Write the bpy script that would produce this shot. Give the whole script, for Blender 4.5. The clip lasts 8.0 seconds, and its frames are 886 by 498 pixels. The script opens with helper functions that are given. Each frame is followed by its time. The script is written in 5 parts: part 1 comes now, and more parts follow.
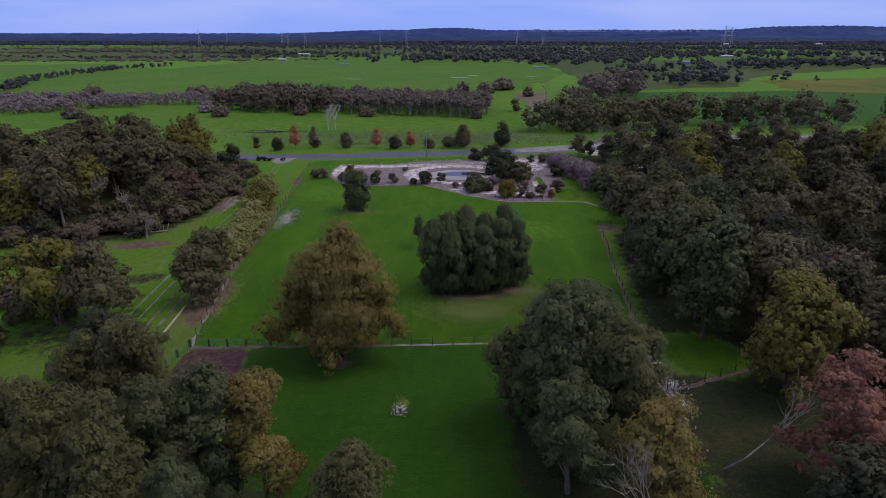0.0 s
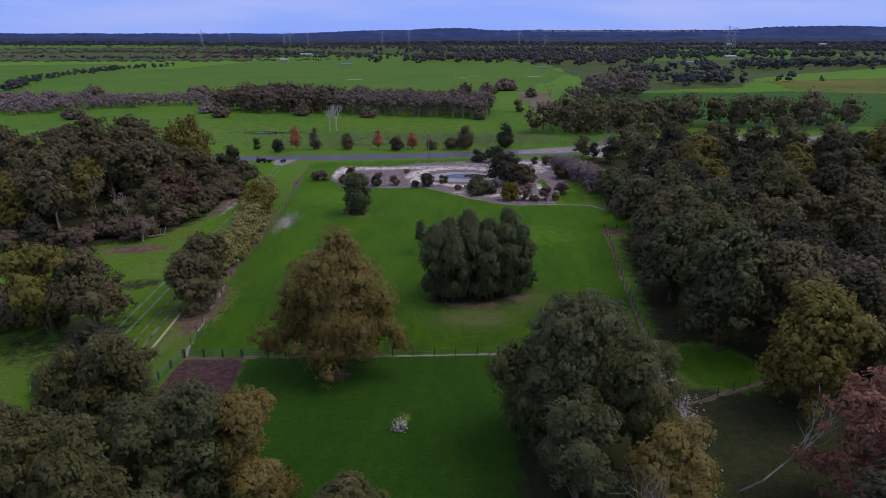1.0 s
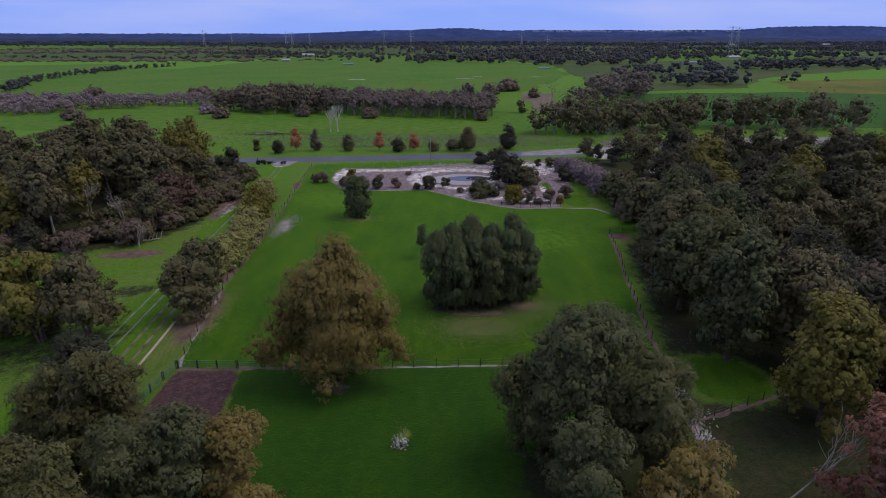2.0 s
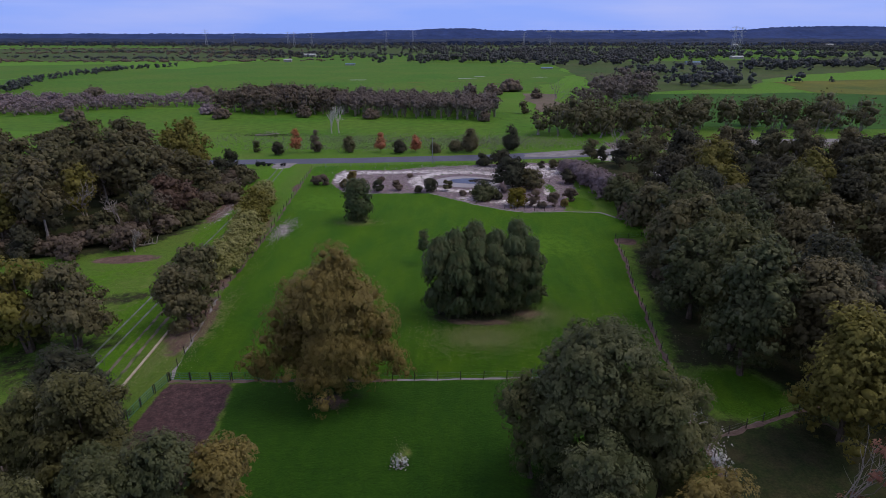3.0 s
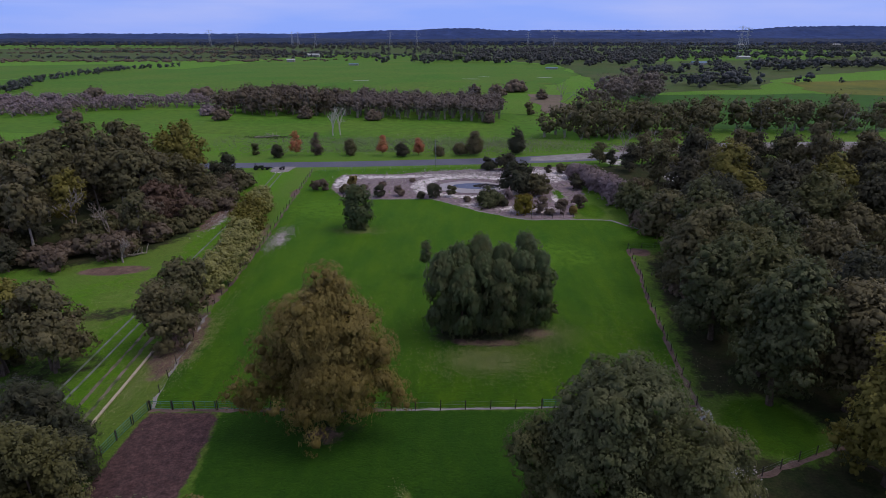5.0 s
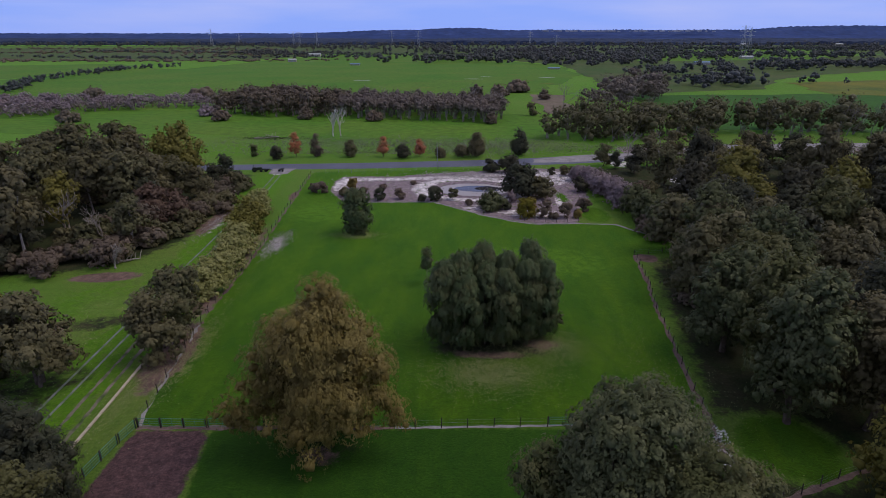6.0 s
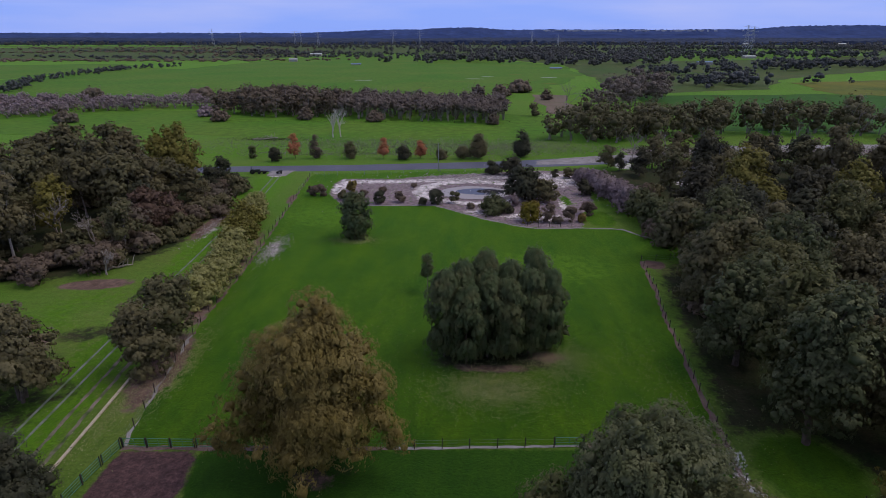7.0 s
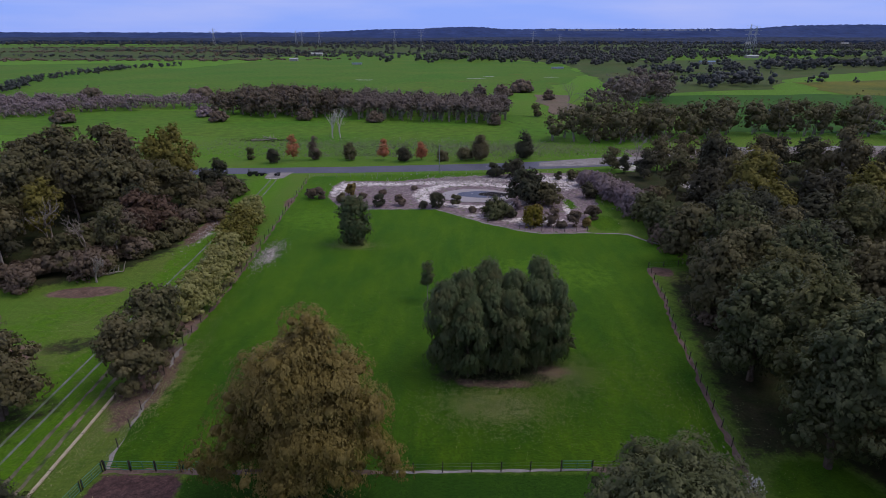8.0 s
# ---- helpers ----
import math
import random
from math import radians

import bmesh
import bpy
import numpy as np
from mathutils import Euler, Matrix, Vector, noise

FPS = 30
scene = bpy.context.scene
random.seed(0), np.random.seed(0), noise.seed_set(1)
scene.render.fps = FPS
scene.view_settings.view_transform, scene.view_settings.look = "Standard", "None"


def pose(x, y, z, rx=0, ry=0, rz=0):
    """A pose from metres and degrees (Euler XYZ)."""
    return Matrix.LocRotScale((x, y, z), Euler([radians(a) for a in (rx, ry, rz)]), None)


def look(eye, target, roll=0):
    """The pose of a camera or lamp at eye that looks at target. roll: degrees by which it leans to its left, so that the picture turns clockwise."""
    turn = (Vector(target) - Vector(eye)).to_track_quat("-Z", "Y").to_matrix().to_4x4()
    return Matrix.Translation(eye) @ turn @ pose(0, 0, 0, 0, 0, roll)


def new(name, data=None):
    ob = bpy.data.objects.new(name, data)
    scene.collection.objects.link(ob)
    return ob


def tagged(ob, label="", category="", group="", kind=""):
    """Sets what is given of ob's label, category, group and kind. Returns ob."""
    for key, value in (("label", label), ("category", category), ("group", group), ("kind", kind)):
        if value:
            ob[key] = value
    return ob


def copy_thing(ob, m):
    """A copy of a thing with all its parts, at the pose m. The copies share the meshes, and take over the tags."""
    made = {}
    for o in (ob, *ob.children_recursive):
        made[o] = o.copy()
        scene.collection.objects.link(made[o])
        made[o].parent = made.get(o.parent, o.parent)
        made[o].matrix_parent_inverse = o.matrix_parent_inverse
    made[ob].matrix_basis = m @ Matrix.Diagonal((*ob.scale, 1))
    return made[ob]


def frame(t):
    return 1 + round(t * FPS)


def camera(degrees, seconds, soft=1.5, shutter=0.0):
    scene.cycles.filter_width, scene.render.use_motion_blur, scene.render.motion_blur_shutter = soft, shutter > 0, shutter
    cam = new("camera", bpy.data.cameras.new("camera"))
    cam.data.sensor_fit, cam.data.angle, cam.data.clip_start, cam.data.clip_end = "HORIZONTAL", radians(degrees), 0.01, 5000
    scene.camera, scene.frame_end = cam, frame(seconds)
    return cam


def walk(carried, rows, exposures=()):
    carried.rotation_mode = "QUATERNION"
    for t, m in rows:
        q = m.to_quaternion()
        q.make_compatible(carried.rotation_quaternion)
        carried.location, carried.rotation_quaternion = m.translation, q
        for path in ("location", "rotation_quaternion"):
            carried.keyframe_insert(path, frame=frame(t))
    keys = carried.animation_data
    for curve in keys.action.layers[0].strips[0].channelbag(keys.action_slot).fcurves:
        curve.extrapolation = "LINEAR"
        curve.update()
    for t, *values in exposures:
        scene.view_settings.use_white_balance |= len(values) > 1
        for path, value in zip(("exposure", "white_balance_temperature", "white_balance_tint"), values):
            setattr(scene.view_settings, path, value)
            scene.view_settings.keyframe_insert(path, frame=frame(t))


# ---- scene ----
import functools

# ---------------------------------------------------------------- camera
cam = camera(76.0, 8.0, soft=0.75)
ROWS = [
    (0.0, 0.02, 0.05, 0.02, -20.745), (0.5, 0.00, 1.43, 0.14, -20.74), (1.0, -0.03, 2.79, 0.24, -20.73),
    (1.5, -0.06, 4.17, 0.34, -20.72), (2.25, -0.095, 6.27, 0.49, -20.715), (3.0, -0.13, 8.42, 0.64, -20.71),
    (3.5, -0.15, 9.89, 0.735, -20.71), (4.0, -0.17, 11.37, 0.825, -20.71), (4.5, -0.20, 12.90, 0.92, -20.715),
    (5.25, -0.22, 15.23, 1.055, -20.725), (6.0, -0.245, 17.63, 1.175, -20.745), (6.5, -0.255, 19.28, 1.25, -20.76),
    (7.0, -0.27, 20.97, 1.315, -20.775), (7.5, -0.29, 22.69, 1.38, -20.80), (8.0, -0.30, 24.45, 1.435, -20.825),
]
walk(cam, [(t, pose(x, y, 40.0, 90 + pitch, 0, yaw)) for t, x, y, yaw, pitch in ROWS])

# ---------------------------------------------------------------- light
SUN_EL, SUN_AZ = 58.0, 80.0          # degrees; azimuth clockwise from ahead
world = bpy.data.worlds.new("overcast_sky")
scene.world = world
world.use_nodes = True
wn, wl = world.node_tree.nodes, world.node_tree.links
wn.clear()
w_out = wn.new("ShaderNodeOutputWorld")
w_bg = wn.new("ShaderNodeBackground")
w_sky = wn.new("ShaderNodeTexSky")
w_sky.sky_type, w_sky.sun_disc = "NISHITA", False
w_sky.sun_elevation, w_sky.sun_rotation = radians(SUN_EL), radians(SUN_AZ)
w_sky.air_density, w_sky.dust_density, w_sky.ozone_density = 1.0, 0.3, 3.0
w_dim = wn.new("ShaderNodeMix")
w_dim.data_type, w_dim.blend_type = "RGBA", "MULTIPLY"
w_dim.inputs[0].default_value = 1.0
w_dim.inputs[7].default_value = (0.10, 0.10, 0.10, 1)
w_cloud = wn.new("ShaderNodeTexNoise")
w_cloud.inputs["Scale"].default_value, w_cloud.inputs["Detail"].default_value = 2.2, 7
w_map = wn.new("ShaderNodeMapping")
w_map.inputs["Scale"].default_value = (1, 1, 7)
w_co = wn.new("ShaderNodeTexCoord")
w_ramp = wn.new("ShaderNodeValToRGB")
w_ramp.color_ramp.elements[0].position, w_ramp.color_ramp.elements[1].position = 0.4, 0.72
w_ramp.color_ramp.elements[0].color = (0.32, 0.505, 1.30, 1)
w_ramp.color_ramp.elements[1].color = (0.56, 0.65, 1.24, 1)
w_mix = wn.new("ShaderNodeMix")
w_mix.data_type = "RGBA"
w_mix.inputs[0].default_value = 0.9
wl.new(w_co.outputs["Generated"], w_map.inputs["Vector"])
wl.new(w_map.outputs[0], w_cloud.inputs["Vector"])
wl.new(w_cloud.outputs[0], w_ramp.inputs[0])
wl.new(w_sky.outputs[0], w_dim.inputs[6])
wl.new(w_dim.outputs[2], w_mix.inputs[6])
wl.new(w_ramp.outputs[0], w_mix.inputs[7])
# the cloud deck thickens overhead, brighter and greyer than at the horizon
w_sep = wn.new("ShaderNodeSeparateXYZ")
w_up = wn.new("ShaderNodeMapRange")
w_up.interpolation_type = "SMOOTHSTEP"
w_up.inputs["From Min"].default_value, w_up.inputs["From Max"].default_value = 0.06, 0.40
w_deck = wn.new("ShaderNodeMix")
w_deck.data_type = "RGBA"
w_deck.inputs[7].default_value = (0.43, 0.455, 0.65, 1)
wl.new(w_co.outputs["Generated"], w_sep.inputs[0])
wl.new(w_sep.outputs["Z"], w_up.inputs["Value"])
wl.new(w_up.outputs[0], w_deck.inputs[0])
wl.new(w_mix.outputs[2], w_deck.inputs[6])
wl.new(w_deck.outputs[2], w_bg.inputs[0])
wl.new(w_bg.outputs[0], w_out.inputs[0])
w_bg.inputs[1].default_value = 0.85
sun = new("sun", bpy.data.lights.new("sun", "SUN"))
sun.data.energy, sun.data.angle, sun.data.color = 1.5, radians(34), (1.0, 0.91, 0.76)
_a, _e = radians(SUN_AZ), radians(SUN_EL)
sun.matrix_world = look((50 * math.sin(_a) * math.cos(_e), 50 * math.cos(_a) * math.cos(_e), 50 * math.sin(_e)), (0, 0, 0))
scene.view_settings.exposure = -0.12


# ---------------------------------------------------------------- materials
def material(name):
    m = bpy.data.materials.new(name)
    m.use_nodes = True
    n, l = m.node_tree.nodes, m.node_tree.links
    b = n["Principled BSDF"]
    b.inputs["Roughness"].default_value = 0.85
    b.inputs["Specular IOR Level"].default_value = 0.2
    return m, n, l, b


def mix_node(n, l, fac, a, b, blend="MIX"):
    x = n.new("ShaderNodeMix")
    x.data_type, x.blend_type = "RGBA", blend
    for sock, val in ((x.inputs[0], fac), (x.inputs[6], a), (x.inputs[7], b)):
        if isinstance(val, (int, float)):
            sock.default_value = val
        elif isinstance(val, tuple):
            sock.default_value = (*val, 1) if len(val) == 3 else val
        else:
            l.new(val, sock)
    return x.outputs[2]


def noise_node(n, l, scale, detail=4, rough=0.6, space="Object", stretch=None):
    co = n.new("ShaderNodeTexCoord")
    t = n.new("ShaderNodeTexNoise")
    t.inputs["Scale"].default_value, t.inputs["Detail"].default_value = scale, detail
    t.inputs["Roughness"].default_value = rough
    if stretch:
        mp = n.new("ShaderNodeMapping")
        mp.inputs["Scale"].default_value = stretch
        l.new(co.outputs[space], mp.inputs["Vector"])
        l.new(mp.outputs[0], t.inputs["Vector"])
    else:
        l.new(co.outputs[space], t.inputs["Vector"])
    return t.outputs[0]


def ramp(n, l, value, lo, hi):
    r = n.new("ShaderNodeMapRange")
    r.inputs["From Min"].default_value, r.inputs["From Max"].default_value = lo, hi
    l.new(value, r.inputs["Value"])
    return r.outputs[0]


def leaf_material(name, a, b, tip, translucent=0.3, spread=0.17):
    """Foliage: colour differs from plant to plant, from leaf to leaf and by patches."""
    m, n, l, bs = material(name)
    info, geo = n.new("ShaderNodeObjectInfo"), n.new("ShaderNodeNewGeometry")
    col = mix_node(n, l, info.outputs["Random"], a, b)
    patch = ramp(n, l, noise_node(n, l, 0.6, 4), 0.45, 0.75)
    col = mix_node(n, l, patch, col, tip)
    hsv = n.new("ShaderNodeHueSaturation")
    val = n.new("ShaderNodeMapRange")
    val.inputs["To Min"].default_value, val.inputs["To Max"].default_value = 1 - spread, 1 + spread
    l.new(geo.outputs["Random Per Island"], val.inputs["Value"])
    l.new(val.outputs[0], hsv.inputs["Value"])
    l.new(col, hsv.inputs["Color"])
    l.new(hsv.outputs[0], bs.inputs["Base Color"])
    bs.inputs["Roughness"].default_value = 0.55
    tr = n.new("ShaderNodeBsdfTranslucent")
    l.new(hsv.outputs[0], tr.inputs[0])
    mx = n.new("ShaderNodeMixShader")
    mx.inputs[0].default_value = translucent
    l.new(bs.outputs[0], mx.inputs[1])
    l.new(tr.outputs[0], mx.inputs[2])
    l.new(mx.outputs[0], n["Material Output"].inputs[0])
    return m


def rough_material(name, a, b, scale=3.0, rough=0.85, bump=0.0, fine=None, metal=0.0, lo=0.35, hi=0.65, stretch=None):
    """Two colours by large stains, a fine grain over them, and relief."""
    m, n, l, bs = material(name)
    big = ramp(n, l, noise_node(n, l, scale, 5, 0.6, stretch=stretch), lo, hi)
    col = mix_node(n, l, big, a, b)
    grain = ramp(n, l, noise_node(n, l, fine or scale * 9, 3, 0.7), 0.25, 0.75)
    shade = mix_node(n, l, grain, (0.65, 0.65, 0.65), (1.3, 1.3, 1.3))
    col = mix_node(n, l, 1.0, col, shade, "MULTIPLY")
    l.new(col, bs.inputs["Base Color"])
    bs.inputs["Roughness"].default_value, bs.inputs["Metallic"].default_value = rough, metal
    if bump:
        bp = n.new("ShaderNodeBump")
        bp.inputs["Strength"].default_value, bp.inputs["Distance"].default_value = 0.6, bump
        l.new(grain, bp.inputs["Height"])
        l.new(bp.outputs[0], bs.inputs["Normal"])
    return m


M_GREY = leaf_material("leaf_grey_green", (0.084, 0.105, 0.047), (0.105, 0.112, 0.047), (0.226, 0.231, 0.117))
M_OLIVE = leaf_material("leaf_olive", (0.181, 0.173, 0.040), (0.208, 0.186, 0.044), (0.286, 0.251, 0.067))
M_EUC = leaf_material("leaf_gum_olive", (0.085, 0.100, 0.036), (0.118, 0.112, 0.042), (0.225, 0.215, 0.095))
M_ORANGE = leaf_material("leaf_orange_olive", (0.216, 0.170, 0.052), (0.224, 0.170, 0.052), (0.346, 0.276, 0.099))
M_DARK = leaf_material("leaf_dark_needles", (0.059, 0.070, 0.042), (0.076, 0.071, 0.046), (0.100, 0.093, 0.059))
M_SHEOAK = leaf_material("leaf_sheoak_needles", (0.092, 0.135, 0.061), (0.103, 0.135, 0.061), (0.149, 0.140, 0.061))
M_WOODS = leaf_material("leaf_woodland", (0.121, 0.121, 0.058), (0.161, 0.139, 0.074), (0.237, 0.209, 0.116))
M_SCRUB = leaf_material("leaf_scrub", (0.195, 0.144, 0.112), (0.143, 0.120, 0.087), (0.259, 0.201, 0.160))
M_MAUVE = leaf_material("leaf_mauve_scrub", (0.315, 0.240, 0.264), (0.263, 0.210, 0.220), (0.399, 0.320, 0.352))
M_RED = leaf_material("leaf_rust", (0.52, 0.2, 0.11), (0.48, 0.18, 0.1), (0.56, 0.27, 0.16))
M_RUST = leaf_material("leaf_dull_rust", (0.326, 0.155, 0.112), (0.326, 0.155, 0.112), (0.452, 0.267, 0.193))
M_HEDGE = leaf_material("leaf_hedge_olive", (0.318, 0.316, 0.117), (0.343, 0.336, 0.129), (0.440, 0.418, 0.184))
M_PAPER = leaf_material("leaf_paperbark", (0.193, 0.157, 0.140), (0.165, 0.140, 0.112), (0.264, 0.216, 0.190))
M_BROWN = leaf_material("leaf_red_brown", (0.158, 0.101, 0.076), (0.158, 0.101, 0.076), (0.209, 0.144, 0.104))
M_YELLOW = leaf_material("leaf_yellow_green", (0.17, 0.16, 0.02), (0.20, 0.17, 0.02), (0.24, 0.20, 0.03))
# far foliage: the blue-grey haze of distance is put into the leaf colour
M_FAR_HAZED = leaf_material("leaf_far_hazed", (0.073, 0.088, 0.091), (0.110, 0.107, 0.109), (0.139, 0.133, 0.136))
M_WHITE_FLOWER = leaf_material("flower_white", (0.78, 0.78, 0.8), (0.7, 0.7, 0.73), (0.4, 0.42, 0.38))
M_STONE = rough_material("pale_stone_chips", (0.52, 0.48, 0.48), (0.38, 0.34, 0.34), 3, 0.9)
M_BARK = rough_material("bark_brown", (0.10, 0.075, 0.06), (0.18, 0.14, 0.115), 2.0, 0.9, 0.02)
M_PALE_BARK = rough_material("bark_pale", (0.42, 0.38, 0.35), (0.26, 0.22, 0.20), 1.5, 0.8, 0.01)
M_WHITE_BARK = rough_material("bark_bleached", (0.66, 0.63, 0.60), (0.5, 0.46, 0.43), 1.5, 0.8, 0.01)
M_ROAD = rough_material("asphalt", (0.10, 0.105, 0.16), (0.125, 0.13, 0.185), 0.12, 0.6, 0.004, 6)
M_GRAVEL = rough_material("gravel_pale", (0.34, 0.32, 0.34), (0.22, 0.20, 0.215), 0.35, 0.9, 0.01, 5)
M_SOIL = rough_material("soil_red_brown", (0.115, 0.075, 0.068), (0.21, 0.15, 0.135), 0.6, 0.95, 0.02, 4)
M_RUT = rough_material("rut_soil", (0.25, 0.20, 0.17), (0.05, 0.09, 0.02), 0.5, 0.95, 0.02, 4)
M_TRACK = rough_material("worn_track", (0.24, 0.26, 0.24), (0.11, 0.16, 0.08), 0.4, 0.95, 0.02, 4)
M_CREAM = rough_material("timber_cream", (0.52, 0.46, 0.36), (0.40, 0.34, 0.26), 1.2, 0.8, 0.005, 9)
M_POST = rough_material("timber_dark", (0.05, 0.042, 0.04), (0.09, 0.075, 0.07), 4, 0.9, 0.005)
M_STEEL = rough_material("galvanised_steel", (0.32, 0.36, 0.36), (0.42, 0.45, 0.46), 3, 0.45, 0.0, metal=0.7)
M_GREEN_STEEL = rough_material("painted_green_steel", (0.07, 0.20, 0.14), (0.10, 0.26, 0.18), 3, 0.5)
M_PYLON = rough_material("pylon_steel", (0.46, 0.48, 0.54), (0.54, 0.56, 0.6), 0.2, 0.6)
M_RED_PAINT = rough_material("red_paint", (0.45, 0.03, 0.03), (0.35, 0.02, 0.02), 3, 0.5)
M_DARK_PAINT = rough_material("dark_green_paint", (0.03, 0.045, 0.03), (0.05, 0.06, 0.045), 3, 0.5)
M_RUBBER = rough_material("black_rubber", (0.02, 0.02, 0.02), (0.035, 0.035, 0.035), 5, 0.8)
M_ROOF = rough_material("sheet_roof", (0.55, 0.56, 0.58), (0.42, 0.44, 0.47), 0.4, 0.5)
M_BLUE_ROOF = rough_material("sheet_roof_blue", (0.16, 0.25, 0.42), (0.20, 0.30, 0.48), 0.4, 0.5)
M_WALL = rough_material("shed_wall", (0.45, 0.42, 0.38), (0.36, 0.33, 0.30), 0.6, 0.8)
M_FIELD = rough_material("field_grass", (0.064, 0.178, 0.012), (0.105, 0.19, 0.02), 0.014, 0.95, 0.0, 0.25)
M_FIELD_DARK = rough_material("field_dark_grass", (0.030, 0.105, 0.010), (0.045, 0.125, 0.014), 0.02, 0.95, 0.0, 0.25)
M_FIELD_DULL = rough_material("field_rough", (0.05, 0.10, 0.018), (0.085, 0.105, 0.035), 0.02, 0.95, 0.0, 0.2)
M_FIELD_YELLOW = rough_material("field_flowering", (0.19, 0.175, 0.025), (0.075, 0.12, 0.02), 0.02, 0.95, 0.0, 0.25)
M_FIELD_SOIL = rough_material("field_bare_soil", (0.20, 0.15, 0.12), (0.15, 0.13, 0.09), 0.05, 0.95, 0.0, 0.4)
# aerial haze is painted into these two blues of the far woods and hills
M_WOOD_HAZED = rough_material("far_woodland", (0.016, 0.028, 0.07), (0.045, 0.062, 0.105), 0.006, 0.95, 0.0, 0.05)
M_RIDGE_HAZED = rough_material("hazed_ridge", (0.016, 0.040, 0.15), (0.036, 0.065, 0.2), 0.006, 0.95, 0.0, 0.02)


def water_material():
    m, n, l, bs = material("pond_water")
    bs.inputs["Base Color"].default_value = (0.36, 0.32, 0.33, 1)
    bs.inputs["Roughness"].default_value = 0.35
    bs.inputs["Specular IOR Level"].default_value = 0.4
    bp = n.new("ShaderNodeBump")
    bp.inputs["Strength"].default_value, bp.inputs["Distance"].default_value = 0.08, 0.02
    l.new(noise_node(n, l, 1.6, 3), bp.inputs["Height"])
    l.new(bp.outputs[0], bs.inputs["Normal"])
    return m


M_WATER = water_material()
M_CLEAR = rough_material("pond_open_water", (0.03, 0.03, 0.045), (0.045, 0.042, 0.06), 0.5, 0.05)
M_CLEAR.node_tree.nodes["Principled BSDF"].inputs["Specular IOR Level"].default_value = 0.5
M_POND_DARK = rough_material("pond_dark_water", (0.006, 0.005, 0.006), (0.014, 0.011, 0.012), 0.6, 0.7)


def ground_material():
    """Rough pasture, with lush grass, litter, mulch, bare soil and sand where the ground carries them."""
    m, n, l, bs = material("ground_cover")
    big = ramp(n, l, noise_node(n, l, 0.03, 6, 0.6), 0.35, 0.65)
    mid = noise_node(n, l, 0.35, 6, 0.65)
    fine = noise_node(n, l, 3.5, 5, 0.75)
    broad = noise_node(n, l, 0.55, 9, 0.78)
    col = mix_node(n, l, big, (0.06, 0.13, 0.014), (0.10, 0.125, 0.03))

    def cover(name, a, b, ragged, val_noise):
        at = n.new("ShaderNodeAttribute")
        at.attribute_name = name
        add = n.new("ShaderNodeMath")
        add.operation = "MULTIPLY_ADD"
        sub = n.new("ShaderNodeMath")
        sub.operation = "SUBTRACT"
        l.new(broad, sub.inputs[0])
        sub.inputs[1].default_value = 0.5
        l.new(sub.outputs[0], add.inputs[0])
        if ragged:
            here = n.new("ShaderNodeMath")
            here.operation = "MULTIPLY"
            l.new(at.outputs["Fac"], here.inputs[0])
            here.inputs[1].default_value = 5.0
            l.new(here.outputs[0], add.inputs[1])
        else:
            add.inputs[1].default_value = 1.5
        l.new(at.outputs["Fac"], add.inputs[2])
        mask = ramp(n, l, add.outputs[0], 0.36, 0.64)
        return mask, mix_node(n, l, ramp(n, l, val_noise, 0.3, 0.7), a, b)

    chips = noise_node(n, l, 1.1, 8, 0.8)
    streak = noise_node(n, l, 0.22, 6, 0.7, stretch=(1.0, 0.3, 1))
    pile = (0.8, 0.8, 0.8)
    for name, a, b, ragged, vn in (
        ("lush", (0.010, 0.050, 0.001), (0.056, 0.112, 0.002), False, streak),
        # yard: deeper green grass; lens and view-angle darkening is partly in this colour
        ("yard", (0.009, 0.042, 0.002), (0.022, 0.064, 0.003), False, streak),
        ("bright", (0.072, 0.15, 0.006), (0.055, 0.13, 0.006), True, mid),
        ("litter", (0.018, 0.036, 0.009), (0.050, 0.044, 0.024), False, mid),
        ("dry", (0.20, 0.17, 0.07), (0.06, 0.15, 0.02), True, fine),
        ("soil", (0.105, 0.065, 0.058), (0.20, 0.135, 0.12), False, mid),
        ("mud", (0.030, 0.016, 0.019), (0.135, 0.078, 0.088), False, chips),
        ("mulch", (0.035, 0.02, 0.027), (0.42, 0.33, 0.40), True, chips),
        ("sand", (0.46, 0.40, 0.45), (0.84, 0.79, 0.86), True, broad),
    ):
        mask, c = cover(name, a, b, ragged, vn)
        col = mix_node(n, l, mask, col, c)
        if name in ("litter", "soil", "mud", "mulch", "sand"):
            pile = mix_node(n, l, mask, pile, (0.0, 0.0, 0.0))
    shade = mix_node(n, l, ramp(n, l, fine, 0.3, 0.7), (0.5, 0.5, 0.5), (1.46, 1.46, 1.46))
    col = mix_node(n, l, 1.0, col, shade, "MULTIPLY")
    patchy = ramp(n, l, noise_node(n, l, 0.9, 5, 0.7), 0.3, 0.7)
    col = mix_node(n, l, 1.0, col, mix_node(n, l, patchy, (0.7, 0.76, 0.74), (1.3, 1.24, 1.16)), "MULTIPLY")
    l.new(col, bs.inputs["Base Color"])
    bs.inputs["Roughness"].default_value = 0.95
    l.new(pile, bs.inputs["Sheen Weight"])
    bs.inputs["Sheen Roughness"].default_value = 0.45
    bs.inputs["Sheen Tint"].default_value = (0.2, 0.5, 0.03, 1)
    bp = n.new("ShaderNodeBump")
    bp.inputs["Strength"].default_value, bp.inputs["Distance"].default_value = 0.7, 0.12
    l.new(fine, bp.inputs["Height"])
    l.new(bp.outputs[0], bs.inputs["Normal"])
    return m


M_GROUND = ground_material()


